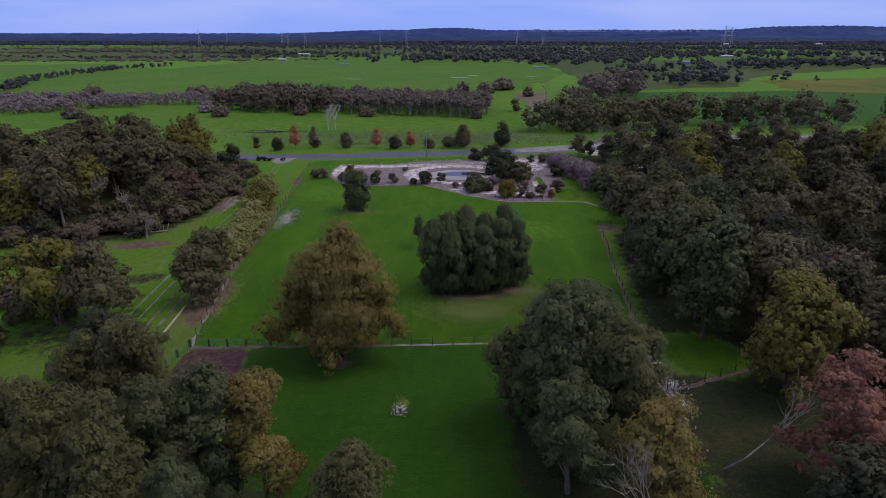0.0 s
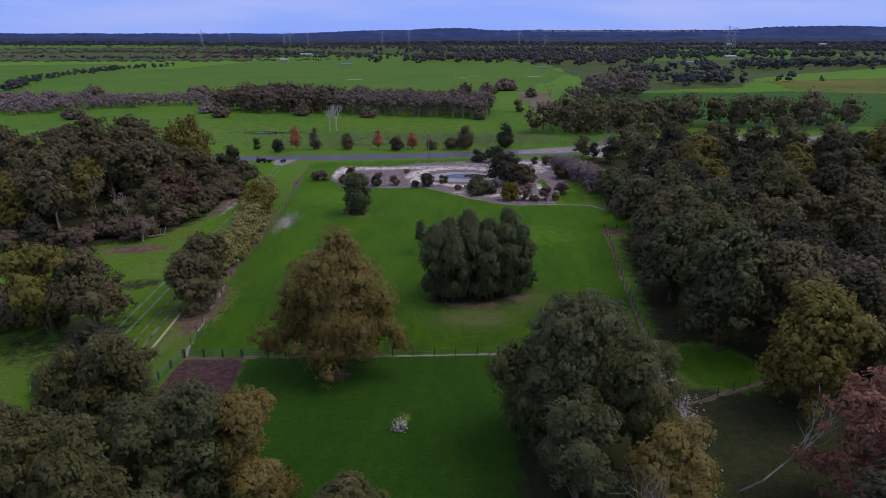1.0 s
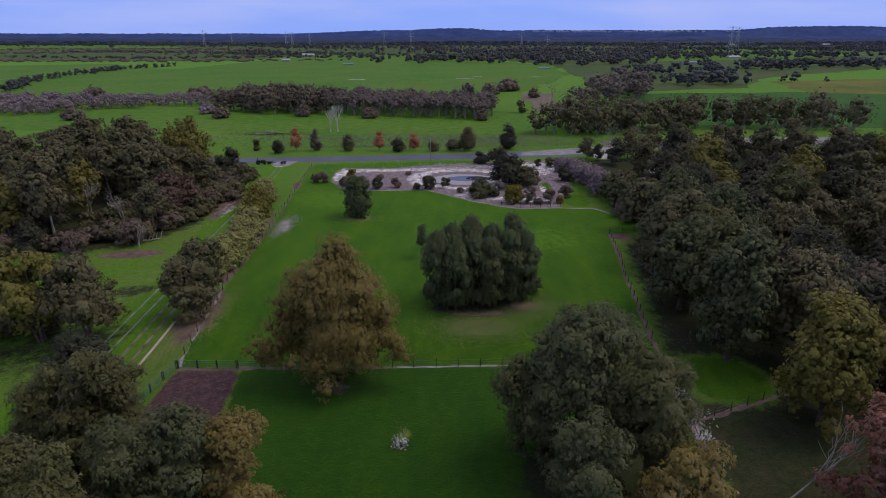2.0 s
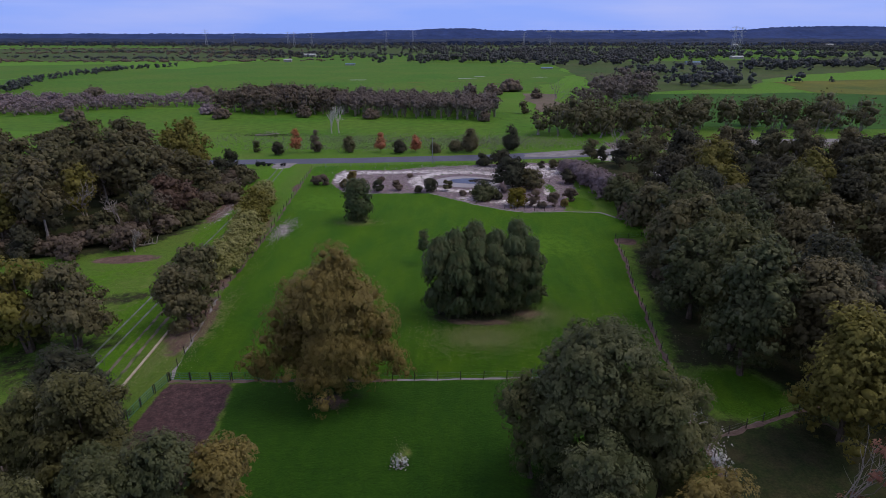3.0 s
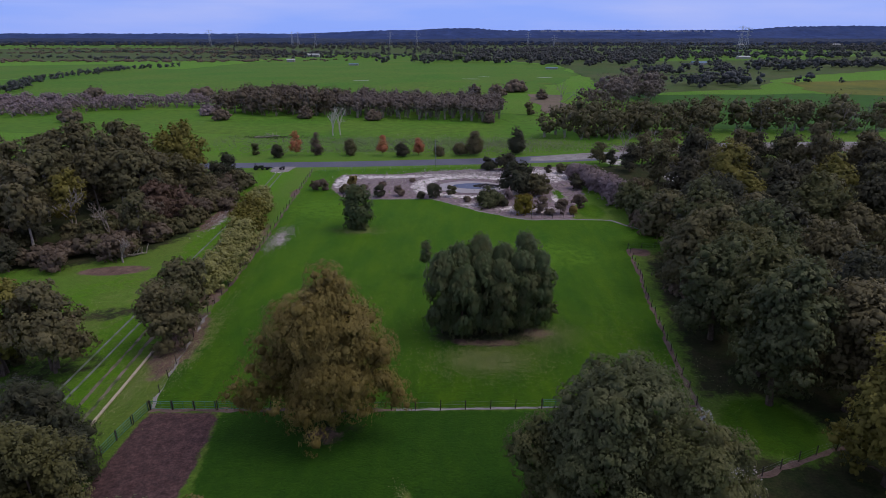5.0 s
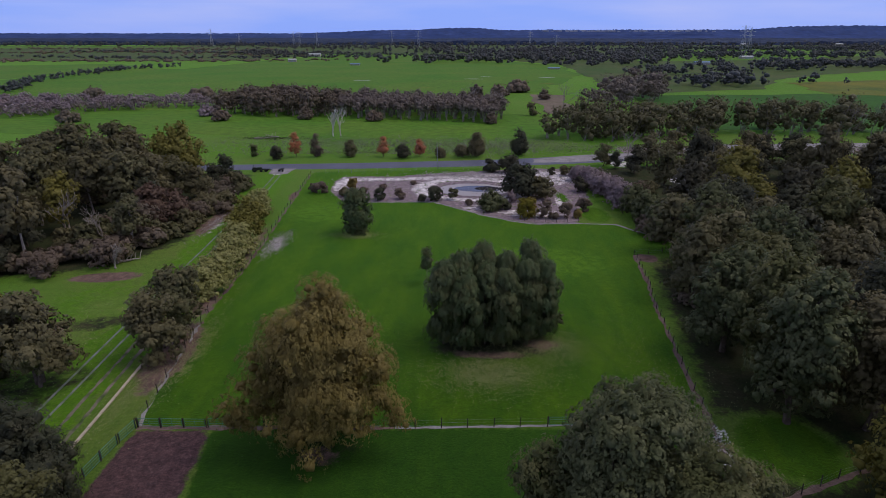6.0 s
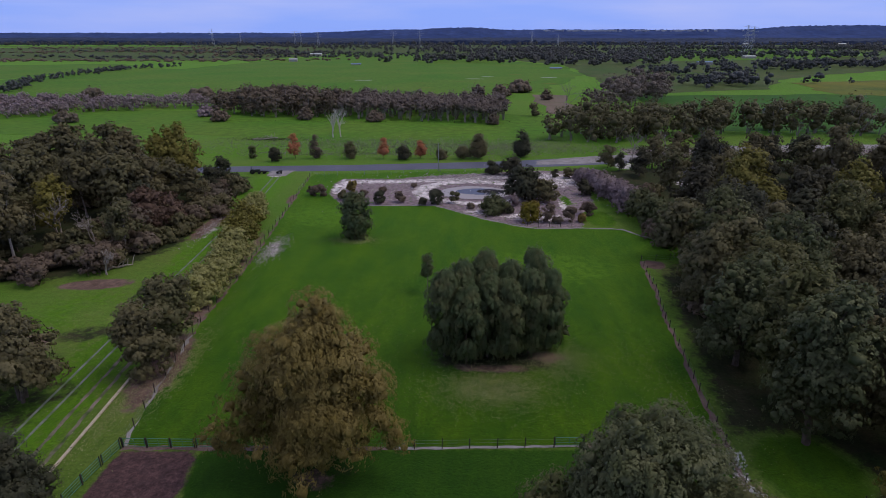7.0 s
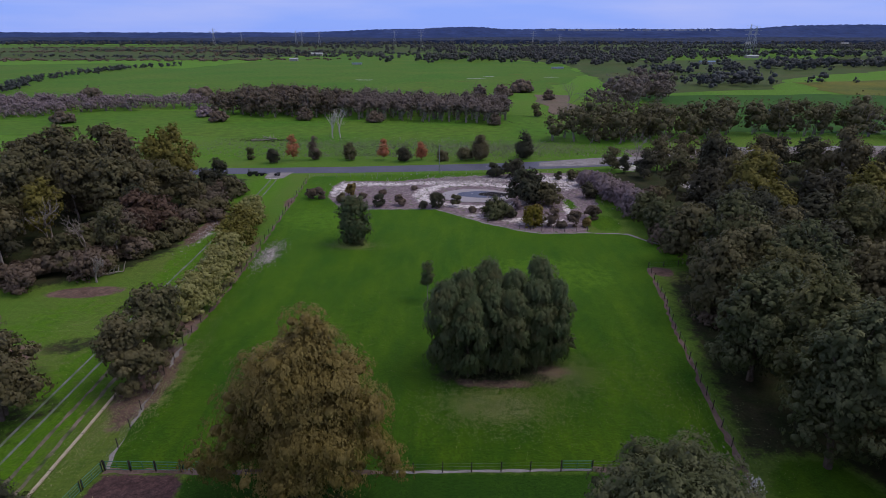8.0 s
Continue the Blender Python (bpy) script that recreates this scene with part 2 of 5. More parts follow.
# ---------------------------------------------------------------- helpers
def mesh_of(name, verts, faces, mat, smooth=False):
    me = bpy.data.meshes.new(name)
    me.from_pydata([tuple(v) for v in verts], [], [tuple(f) for f in faces])
    me.materials.append(mat)
    if smooth:
        me.polygons.foreach_set("use_smooth", [True] * len(me.polygons))
    me.update()
    return me


def part(name, data, material_, parent, label=""):
    """Links a bmesh or mesh as one object under a thing or a part."""
    if isinstance(data, bmesh.types.BMesh):
        me = bpy.data.meshes.new(name)
        data.to_mesh(me)
        data.free()
        me.materials.append(material_)
        data = me
    ob = new(name, data)
    ob.parent = parent
    if label:
        ob["label"] = label
    return ob


def thing(name, label, category, group="", at=None, kind=""):
    ob = new(name)
    ob.empty_display_size = 0.5
    if at is not None:
        ob.matrix_basis = at
    return tagged(ob, label, category, group, kind)


def tube(points, radii, sides=6):
    """A tapered tube along points: verts and quads."""
    pts = [Vector(p) for p in points]
    verts, faces = [], []
    for i, p in enumerate(pts):
        d = (pts[min(i + 1, len(pts) - 1)] - pts[max(i - 1, 0)]).normalized()
        s = d.cross(Vector((0.31, 0.95, 0.05))).normalized()
        u = d.cross(s)
        for k in range(sides):
            a = 2 * math.pi * k / sides
            verts.append(p + (s * math.cos(a) + u * math.sin(a)) * radii[i])
    for i in range(len(pts) - 1):
        for k in range(sides):
            a, b = i * sides + k, i * sides + (k + 1) % sides
            faces.append((a, b, b + sides, a + sides))
    faces.append(tuple(range(sides - 1, -1, -1)))
    faces.append(tuple((len(pts) - 1) * sides + k for k in range(sides)))
    return verts, faces


def join_lists(pieces):
    verts, faces = [], []
    for v, f in pieces:
        o = len(verts)
        verts += list(v)
        faces += [tuple(i + o for i in q) for q in f]
    return verts, faces


def box(cx, cy, cz, sx, sy, sz):
    v = [(cx + sx * a / 2, cy + sy * b / 2, cz + sz * c / 2) for c in (-1, 1) for b in (-1, 1) for a in (-1, 1)]
    f = [(0, 2, 3, 1), (4, 5, 7, 6), (0, 1, 5, 4), (2, 6, 7, 3), (0, 4, 6, 2), (1, 3, 7, 5)]
    return v, f


def bm_box(sx, sy, sz, cx=0, cy=0, cz=0, bevel=0.0):
    bm = bmesh.new()
    bmesh.ops.create_cube(bm, size=1.0)
    bmesh.ops.scale(bm, vec=(sx, sy, sz), verts=bm.verts)
    bmesh.ops.translate(bm, vec=(cx, cy, cz), verts=bm.verts)
    if bevel:
        bmesh.ops.bevel(bm, geom=list(bm.edges), offset=bevel, segments=1, affect="EDGES")
    return bm


# ---------------------------------------------------------------- plants
def unit(a):
    return a / (np.linalg.norm(a, axis=1)[:, None] + 1e-9)


def leaves(rng, clumps, n, length, width, droop, shell=0.8, per=8, hang=1.0):
    """n leaf blades in tufts laid over the clumps (x, y, z, radius): verts, triangles and the soft normals of the foliage mass."""
    c = np.asarray(clumps)
    w = c[:, 3] ** 2
    m = max(1, n // per)
    n = m * per
    idx = rng.choice(len(c), m, p=w / w.sum())
    u = unit(rng.normal(size=(m, 3)))
    u[:, 2] = np.where(u[:, 2] < -0.4, -u[:, 2], u[:, 2])
    rad = c[idx, 3]
    tuft = c[idx, :3] + u * (rng.uniform(shell, 1.2, m) * rad)[:, None] * np.array([1, 1, 0.85])
    # each tuft is a small ball of blades, hanging longer where the plant weeps
    tr = np.maximum(np.minimum(0.3 * rad, 0.42), 0.5 * length) * rng.uniform(0.7, 1.3, m)
    U = np.repeat(u, per, 0)
    d = unit(U + rng.normal(size=(n, 3)) * 0.8)
    p = np.repeat(tuft, per, 0) + d * (np.repeat(tr, per) * rng.uniform(0.35, 1.0, n))[:, None] * np.array([1, 1, hang])
    lo, hi = c[:, 2].min(), c[:, 2].max()
    heart = np.array([c[:, 0].mean(), c[:, 1].mean(), lo + 0.4 * (hi - lo)])
    nrm = unit(0.45 * U + 0.3 * d + 0.5 * unit(p - heart) + np.array([0, 0, 0.2]))
    face = unit(nrm + rng.normal(size=(n, 3)) * 0.22)
    a = rng.normal(size=(n, 3)) * 0.55
    a[:, 2] -= droop * 1.6
    a = unit(a - (a * face).sum(1)[:, None] * face * 0.92)
    b = unit(np.cross(face, a))
    ln = (length * rng.uniform(0.6, 1.4, n))[:, None]
    wd = (width * rng.uniform(0.6, 1.4, n))[:, None]
    v = np.stack([p + b * wd / 2 - a * ln * 0.3, p + a * ln * 0.7, p - b * wd / 2 - a * ln * 0.3], 1)
    back = (np.cross(v[:, 1] - v[:, 0], v[:, 2] - v[:, 0]) * nrm).sum(1) < 0
    v[back] = v[back][:, ::-1]
    v = v.reshape(-1, 3)
    v[:, 2] = np.maximum(v[:, 2], 0.02)
    return v, np.arange(3 * n).reshape(-1, 3), np.repeat(nrm, 3, 0)


@functools.lru_cache(maxsize=None)
def ico():
    bm = bmesh.new()
    bmesh.ops.create_icosphere(bm, subdivisions=1, radius=1.0)
    v, f = np.array([x.co[:] for x in bm.verts]), np.array([[x.index for x in q.verts] for q in bm.faces])
    bm.free()
    return v, f


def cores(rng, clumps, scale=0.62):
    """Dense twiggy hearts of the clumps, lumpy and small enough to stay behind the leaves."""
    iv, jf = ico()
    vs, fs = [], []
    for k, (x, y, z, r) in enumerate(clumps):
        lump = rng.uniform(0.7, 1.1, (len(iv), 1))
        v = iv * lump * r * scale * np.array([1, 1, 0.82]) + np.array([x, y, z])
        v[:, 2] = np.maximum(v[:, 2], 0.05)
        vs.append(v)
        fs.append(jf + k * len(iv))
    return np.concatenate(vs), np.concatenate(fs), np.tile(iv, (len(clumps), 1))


def foliage_mesh(name, pieces, mat):
    """One mesh of leaf blades and hearts, shaded by the normals of the foliage mass."""
    o, F = 0, []
    for v, f, _ in pieces:
        F.append(f + o)
        o += len(v)
    V, F, N = np.concatenate([p[0] for p in pieces]), np.concatenate(F), np.concatenate([p[2] for p in pieces])
    me = bpy.data.meshes.new(name)
    me.vertices.add(len(V))
    me.vertices.foreach_set("co", V.astype(np.float32).ravel())
    me.loops.add(F.size)
    me.loops.foreach_set("vertex_index", F.astype(np.int32).ravel())
    me.polygons.add(len(F))
    me.polygons.foreach_set("loop_start", np.arange(0, F.size, 3, dtype=np.int32))
    me.materials.append(mat)
    me.update(calc_edges=True)
    me.polygons.foreach_set("use_smooth", np.ones(len(F), bool))
    me.normals_split_custom_set_from_vertices(N.tolist())
    return me


def billow_clumps(rng, height, radius, base, count, size, domes, lean=(0, 0)):
    """Clump centres over a broad crown that is built of rounded billows, the middle ones higher."""
    K, out = 3 * domes, []
    per = max(4, count // K)
    for k in range(K):
        a = k * 2.39996 + rng.uniform(-0.5, 0.5)
        q = math.sqrt(k / K) * rng.uniform(0.85, 1.12)
        R = radius * rng.uniform(0.38, 0.54)
        d = q * max(radius - R * 0.75, 0.2)
        top = base + (height - base) * (1 - 0.42 * q * q) * rng.uniform(0.9, 1.0)
        cx, cy, cz = d * math.cos(a) + lean[0] * q, d * math.sin(a) + lean[1] * q, top - R - size * 0.35
        if k % 3 == 2:
            cz = max(base + R * 0.7, cz * rng.uniform(0.45, 0.65))
        deep = min(2.4, max(1.0, (cz - base * 0.8) / R))
        for i in range(per):
            u = rng.normal(size=3)
            u /= np.linalg.norm(u)
            zz = u[2] if u[2] > -0.25 else u[2] * deep
            r = size * rng.choice((0.7, 0.85, 1.0, 1.2)) * rng.uniform(0.9, 1.1)
            ring = R * (rng.uniform(0.8, 1.05) if i % 4 else rng.uniform(0.1, 0.6))
            out.append((cx + u[0] * ring, cy + u[1] * ring, max(cz + zz * ring * 0.95, r * 0.6), r))
    return out


def crown_clumps(rng, height, radius, base, count, size, top=0.35, lean=(0, 0), domes=1, cone=False):
    """Clump centres over an uneven crown, made of billows, of one dome, or of a cone."""
    if domes >= 3:
        return billow_clumps(rng, height, radius, base, count, size, domes, lean)
    out = []
    lobes = [(rng.uniform(0, 6.28), rng.uniform(0.7, 1.2)) for _ in range(4)]
    for i in range(count):
        h = 1 - (1 - rng.uniform(0, 1)) ** 0.62 if cone else rng.uniform(0, 1) ** 0.85
        if cone:
            env = min(1.0, 0.55 + 2.2 * h) if h < 0.2 else (1 - (h - 0.2) / 0.8) ** 0.62 * (1 - top * 0.3) + top * 0.3
        else:
            env = math.sin(math.pi * min(1.0, 0.16 + 0.84 * h) ** 0.9) ** 0.6 if h < 0.55 else 1 - (1 - top) * ((h - 0.55) / 0.45) ** 1.7
        ang = i * 2.39996 + rng.uniform(-0.4, 0.4)
        lob = 1.0
        for la, ls in lobes:
            lob += 0.6 * (ls - 0.95) * math.cos(ang - la)
        d = max(radius * env * lob * math.sqrt(rng.uniform(0.3, 1.0)) - size * 0.45, 0.0)
        r = size * rng.choice((0.6, 0.8, 1.0, 1.25, 1.5)) * rng.uniform(0.9, 1.1) * (1.25 - 0.45 * h if cone else 1)
        z = base + (height - base - size * 0.7) * h
        out.append((d * math.cos(ang) + lean[0] * h, d * math.sin(ang) + lean[1] * h, max(z, r * 0.5), r))
    return out


def trunk_mesh(rng, name, mat, height, base, clumps, girth, limbs=9, sides=6, stems=1):
    pieces = []
    tips = [clumps[i] for i in rng.permutation(len(clumps))[: limbs * stems]]
    for s in range(stems):
        off = Vector((rng.uniform(-1, 1), rng.uniform(-1, 1), 0)) * (0.0 if stems == 1 else girth * 3)
        bend = Vector((rng.uniform(-1, 1), rng.uniform(-1, 1), 0)) * height * 0.05
        top = height * 0.78
        pts = [off * 1.0 + bend * math.sin(2.2 * k / 5) + Vector((0, 0, top * k / 5)) + off * (k / 5) * 1.2 for k in range(6)]
        pieces.append(tube(pts, [girth * (1.25 if k == 0 else 1 - 0.16 * k) for k in range(6)], sides))
        for x, y, z, r in tips[s::stems]:
            zs = min(max(base * 0.7, z * 0.55), top * 0.9)
            k = zs / top * 5
            a = pts[int(k)].lerp(pts[min(int(k) + 1, 5)], k - int(k))
            b = Vector((x, y, z))
            m = a.lerp(b, 0.5) + Vector((rng.uniform(-0.4, 0.4), rng.uniform(-0.4, 0.4), 0.35))
            g = girth * 0.42
            pieces.append(tube([a, m, b], [g, g * 0.7, g * 0.25], 4))
    v, f = join_lists(pieces)
    return mesh_of(name, v, f, mat)


def build_tree(seed, name, label, category, leaf, bark, height, radius, base, count, size, n, length, width, droop,
               girth=0.25, top=0.35, limbs=9, stems=1, lean=(0, 0), at=None, group="", core=0.6, shell=0.8, domes=1, cone=False, extra=(), hang=1.0):
    rng = np.random.default_rng(seed)
    ob = thing(name, label, category, group, at)
    cl = crown_clumps(rng, height, radius, base, count, size, top, lean, domes, cone) + list(extra)
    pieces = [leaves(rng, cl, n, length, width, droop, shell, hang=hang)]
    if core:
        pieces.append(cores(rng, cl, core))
    part("trunk", trunk_mesh(rng, "trunk", bark, height, base, cl, girth, limbs, 6, stems), bark, ob)
    me = foliage_mesh("crown", pieces, leaf)
    part("crown", me, leaf, ob)
    return ob


def bare_tree(seed, name, label, mat, height, spread, girth, at, depth=4, lean=(0, 0), first=0.3):
    """A leafless tree: forking tapered limbs down to twigs."""
    rng = np.random.default_rng(seed)
    ob = thing(name, label, "dead tree", "", at)
    limbs = {"trunk": [], "branch": []}

    def grow(p, d, ln, g, lev):
        q = p + d * ln * 0.5 + Vector(rng.normal(size=3)) * ln * 0.06
        r = p + d * ln
        limbs["trunk" if lev == 0 else "branch"].append(tube([p, q, r], [g, g * 0.85, g * 0.65], 5 if lev < 2 else 3))
        if lev >= depth:
            return
        for _ in range(3 if lev else 4):
            nd = (d + Vector(rng.normal(size=3)) * spread + Vector((0, 0, 0.15))).normalized()
            grow(r if rng.uniform() < 0.7 else q, nd, ln * rng.uniform(0.55, 0.85), g * 0.58, lev + 1)

    grow(Vector((0, 0, -0.1)), Vector((lean[0], lean[1], 1)).normalized(), height * first, girth, 0)
    for k, ps in limbs.items():
        v, f = join_lists(ps)
        part(k, mesh_of(k, v, f, mat), mat, ob)
    return ob


def spot(x, y, rz=0.0, s=1.0, sz=None):
    return pose(x, y, 0, 0, 0, rz) @ Matrix.Diagonal((s, s, sz or s, 1))


# ---------------------------------------------------------------- ground
PADDOCK = [(-34.5, 67.6), (-35.9, 77.3), (-37.9, 94.9), (-38.3, 108), (-38.8, 120), (-42.3, 165), (-43.9, 186), (-43, 190), (10, 196), (3, 191), (-8, 188),
           (-18, 184.4), (-33.6, 184), (-35, 178), (-34, 167), (-29.3, 158.4), (-22, 156.6), (-5.5, 157), (-1.4, 153.4), (6.3, 146.3),
           (13.5, 141.4), (18, 139.6), (28, 140), (36, 139.5), (42, 131.5), (46, 122.5), (34.7, 120.7), (33, 107.7), (31.3, 97.5),
           (30.1, 87), (29, 79), (28, 69.4)]
YARD_PADDOCK = [(-26.4, 67.6), (28, 69), (26.7, 57), (24, 20), (-14, 18), (-22, 40)]
BED = [(-34, 167), (-34.8, 178), (-33.6, 184), (-18, 184.4), (-8.4, 188), (3.3, 191.2), (26, 196.2), (36, 195), (38, 186.5), (36, 171),
       (34.4, 158), (30, 150), (27.9, 140.3), (18.1, 139.6), (13.5, 141.4), (6.3, 146.3), (-1.4, 153.4), (-5.5, 157), (-22.1, 156.6), (-29.3, 158.4)]
LEFT_WOODS = [(-62, 186), (-57, 152), (-56, 128), (-61, 116), (-70, 110), (-95, 104), (-150, 96), (-220, 150), (-220, 188)]
RIGHT_WOODS = [(27.5, 60), (30, 74), (33.5, 96), (37, 118), (46, 122), (44, 135), (40, 165), (42, 195), (120, 215), (260, 215), (260, 40), (120, 20), (26, 20), (25.5, 45)]


def sdf(poly, X, Y):
    """Signed distance to a polygon, positive inside."""
    d = np.full(X.shape, 1e9)
    inside = np.zeros(X.shape, bool)
    for (x1, y1), (x2, y2) in zip(poly, poly[1:] + poly[:1]):
        ex, ey = x2 - x1, y2 - y1
        t = np.clip(((X - x1) * ex + (Y - y1) * ey) / (ex * ex + ey * ey + 1e-9), 0, 1)
        d = np.minimum(d, np.hypot(X - x1 - t * ex, Y - y1 - t * ey))
        cross = ((y1 > Y) != (y2 > Y)) & (X < (x2 - x1) * (Y - y1) / (y2 - y1 + 1e-12) + x1)
        inside ^= cross
    return np.where(inside, d, -d)


def within(poly, x, y):
    return float(sdf(poly, np.array([x]), np.array([y]))[0])


def soft(d, w=1.0):
    return np.clip(0.5 + d / (2 * w), 0, 1)


def blob(X, Y, x, y, rx, ry, rz=0.0):
    c, s = math.cos(radians(rz)), math.sin(radians(rz))
    a, b = (X - x) * c + (Y - y) * s, -(X - x) * s + (Y - y) * c
    return np.clip(1.25 - 0.75 * np.hypot(a / rx, b / ry) ** 2, 0, 1)


def build_ground():
    far = [70 * 1.22 ** k for k in range(1, 24)]
    xs = np.array([-f - 60 for f in far[::-1]] + list(np.arange(-125, 126, 1.0)) + [f + 60 for f in far])
    ys = np.array([-400, -200, -100, -50, -20, 0, 10] + list(np.arange(18, 232, 1.0)) + [232 + 6 * 1.16 ** k for k in range(1, 47)])
    X, Y = np.meshgrid(xs, ys)
    nx, ny = len(xs), len(ys)
    Z = np.zeros_like(X)
    pond = np.hypot((X - 5) / 12.5, (Y - 170.5) / 9.5)
    Z -= 0.55 * np.clip(1.15 - pond, 0, 1) ** 0.7
    verts = np.stack([X, Y, Z], -1).reshape(-1, 3)
    i = np.arange(nx * ny).reshape(ny, nx)
    faces = np.stack([i[:-1, :-1], i[:-1, 1:], i[1:, 1:], i[1:, :-1]], -1).reshape(-1, 4)
    me = mesh_of("ground", verts.tolist(), faces.tolist(), M_GROUND)
    masks = {}
    pad, yard = sdf(PADDOCK, X, Y), sdf(YARD_PADDOCK, X, Y)
    masks["yard"] = soft(yard, 0.8)
    masks["lush"] = np.maximum.reduce([soft(pad, 0.6), blob(X, Y, 34.5, 66, 5, 5), blob(X, Y, 33, 147, 3.5, 6), blob(X, Y, 28, 162, 1.2, 5)])
    lane = soft(5.5 - np.abs(X - (-46.5 - np.clip(Y - 90, 0, 200) * 0.085)), 3) * (Y > 20) * (Y < 190)
    masks["bright"] = np.maximum.reduce([0.75 * lane, 0.55 * blob(X, Y, 17, 118, 14, 9, -15), 0.55 * blob(X, Y, -30, 148, 12, 10), 0.62 * soft(-np.abs(Y - 224 - X * 0.05) + 10, 8),
                                         0.66 * blob(X, Y, -40, 230, 60, 16), 0.5 * blob(X, Y, -58, 98, 9, 10)])
    masks["litter"] = np.maximum.reduce([soft(sdf(LEFT_WOODS, X, Y), 3), soft(sdf(RIGHT_WOODS, X, Y), 3), 0.55 * blob(X, Y, -54, 72, 9, 8), blob(X, Y, -30, 34, 14, 16),
                                         blob(X, Y, 15, 46, 8, 10), 0.5 * blob(X, Y, -13.5, 65, 4, 3), 0.8 * blob(X, Y, 5, 86, 8.5, 4), 0.6 * blob(X, Y, -64, 88, 7, 5), 0.62 * blob(X, Y, -53, 91, 5, 2.6, 20), 0.6 * blob(X, Y, -57, 84, 6, 3.5), 0.55 * blob(X, Y, -48, 77, 4, 3)])
    masks["litter"] *= 1 - np.maximum(blob(X, Y, 34.5, 66, 6, 6), blob(X, Y, 33, 147, 4, 7))
    masks["dry"] = np.maximum.reduce([0.42 * blob(X, Y, 4.5, 79.5, 6.5, 4.2), 0.36 * blob(X, Y, 13, 87, 4, 4), 0.5 * blob(X, Y, -35.2, 84, 2.0, 9, 6), 0.5 * blob(X, Y, -38.6, 75, 1.6, 8, 4),
                                      0.75 * blob(X, Y, -21, 131.5, 4.5, 2.6), 0.45 * blob(X, Y, -46, 128, 4, 25, 6), 0.5 * blob(X, Y, 39, 117, 5, 4),
                                      0.52 * blob(X, Y, -60, 84, 9, 9), 0.45 * blob(X, Y, -54, 97, 6, 5), 0.5 * blob(X, Y, -5, 55, 1.2, 2.0)])
    masks["mud"] = soft(sdf([(-34.6, 67.2), (-26.3, 67.2), (-25.4, 55), (-24.5, 40), (-34.5, 40)], X, Y), 0.5)
    masks["soil"] = np.maximum.reduce([
                                       blob(X, Y, -37.9, 83, 2.8, 9, 5), blob(X, Y, -39.6, 98, 1.6, 5, 5), 0.6 * blob(X, Y, -40.4, 122, 1.3, 20, 5), 0.8 * blob(X, Y, -42.8, 162, 1.2, 5, 5), blob(X, Y, -61.5, 108, 6, 2.2, 8), 0.8 * blob(X, Y, -59, 88, 3, 3.5),
                                       0.8 * blob(X, Y, -55, 141, 2.2, 12, 0), 0.62 * blob(X, Y, -13.5, 63.6, 2.6, 1.6), 0.6 * blob(X, Y, 4.5, 83.6, 6, 1.4), 0.8 * blob(X, Y, 12, 86.4, 2.8, 1.5),
                                       0.75 * blob(X, Y, -76, 133, 10, 8), 0.6 * blob(X, Y, -21.3, 132, 1.8, 1.2), blob(X, Y, 36.5, 119, 2.2, 2.2)])
    masks["mulch"] = np.maximum(soft(sdf(BED, X, Y), 0.9), 0.75 * soft(-np.abs(Y - 228 - 0.06 * (X - 100)) + 9, 5) * (X > 60))
    masks["mulch"] *= 1 - np.maximum(blob(X, Y, 33, 147, 3.5, 6), blob(X, Y, 28, 162, 1.2, 5))
    bed_top = 184 + np.clip(X + 18, 0, 60) * 0.2
    rim = soft(1.5 - np.abs(pond - 1.18) * 8, 1.2)
    masks["sand"] = np.maximum.reduce([0.8 * rim, 0.62 * soft(2.6 - np.abs(Y - bed_top + 3.2), 1.6) * (X > -34) * (X < 16), 0.7 * blob(X, Y, -9.5, 170, 2, 8), 0.62 * blob(X, Y, -32, 175, 2.6, 9),
                                       0.58 * blob(X, Y, -36.3, 125.5, 1.4, 5, 6), 0.58 * blob(X, Y, 28, 184, 9, 10), 0.5 * blob(X, Y, 18, 148, 9, 4), 0.45 * blob(X, Y, 6, 152, 6, 4), 0.7 * blob(X, Y, 26.5, 156, 0.9, 7),
                                       0.6 * blob(X, Y, 27.2, 60, 0.9, 9, -3), 0.55 * blob(X, Y, 23.2, 44, 1.2, 3), 0.6 * blob(X, Y, 27.2, 59, 1.2, 2.5), 0.65 * blob(X, Y, 54, 205, 4, 7), 0.6 * blob(X, Y, 66, 181, 4, 6), 0.6 * blob(X, Y, 94, 172, 5, 3), 0.42 * blob(X, Y, -53, 139, 1.2, 10), 0.8 * blob(X, Y, -54.5, 189, 3.2, 3)])
    for k, mk in masks.items():
        at = me.attributes.new(k, "FLOAT", "POINT")
        at.data.foreach_set("value", mk.reshape(-1).astype(np.float32))
    ob = new("ground", me)
    return tagged(ob, "green pasture ground with bare soil, mulch and leaf litter", "ground", kind="structure")


build_ground()


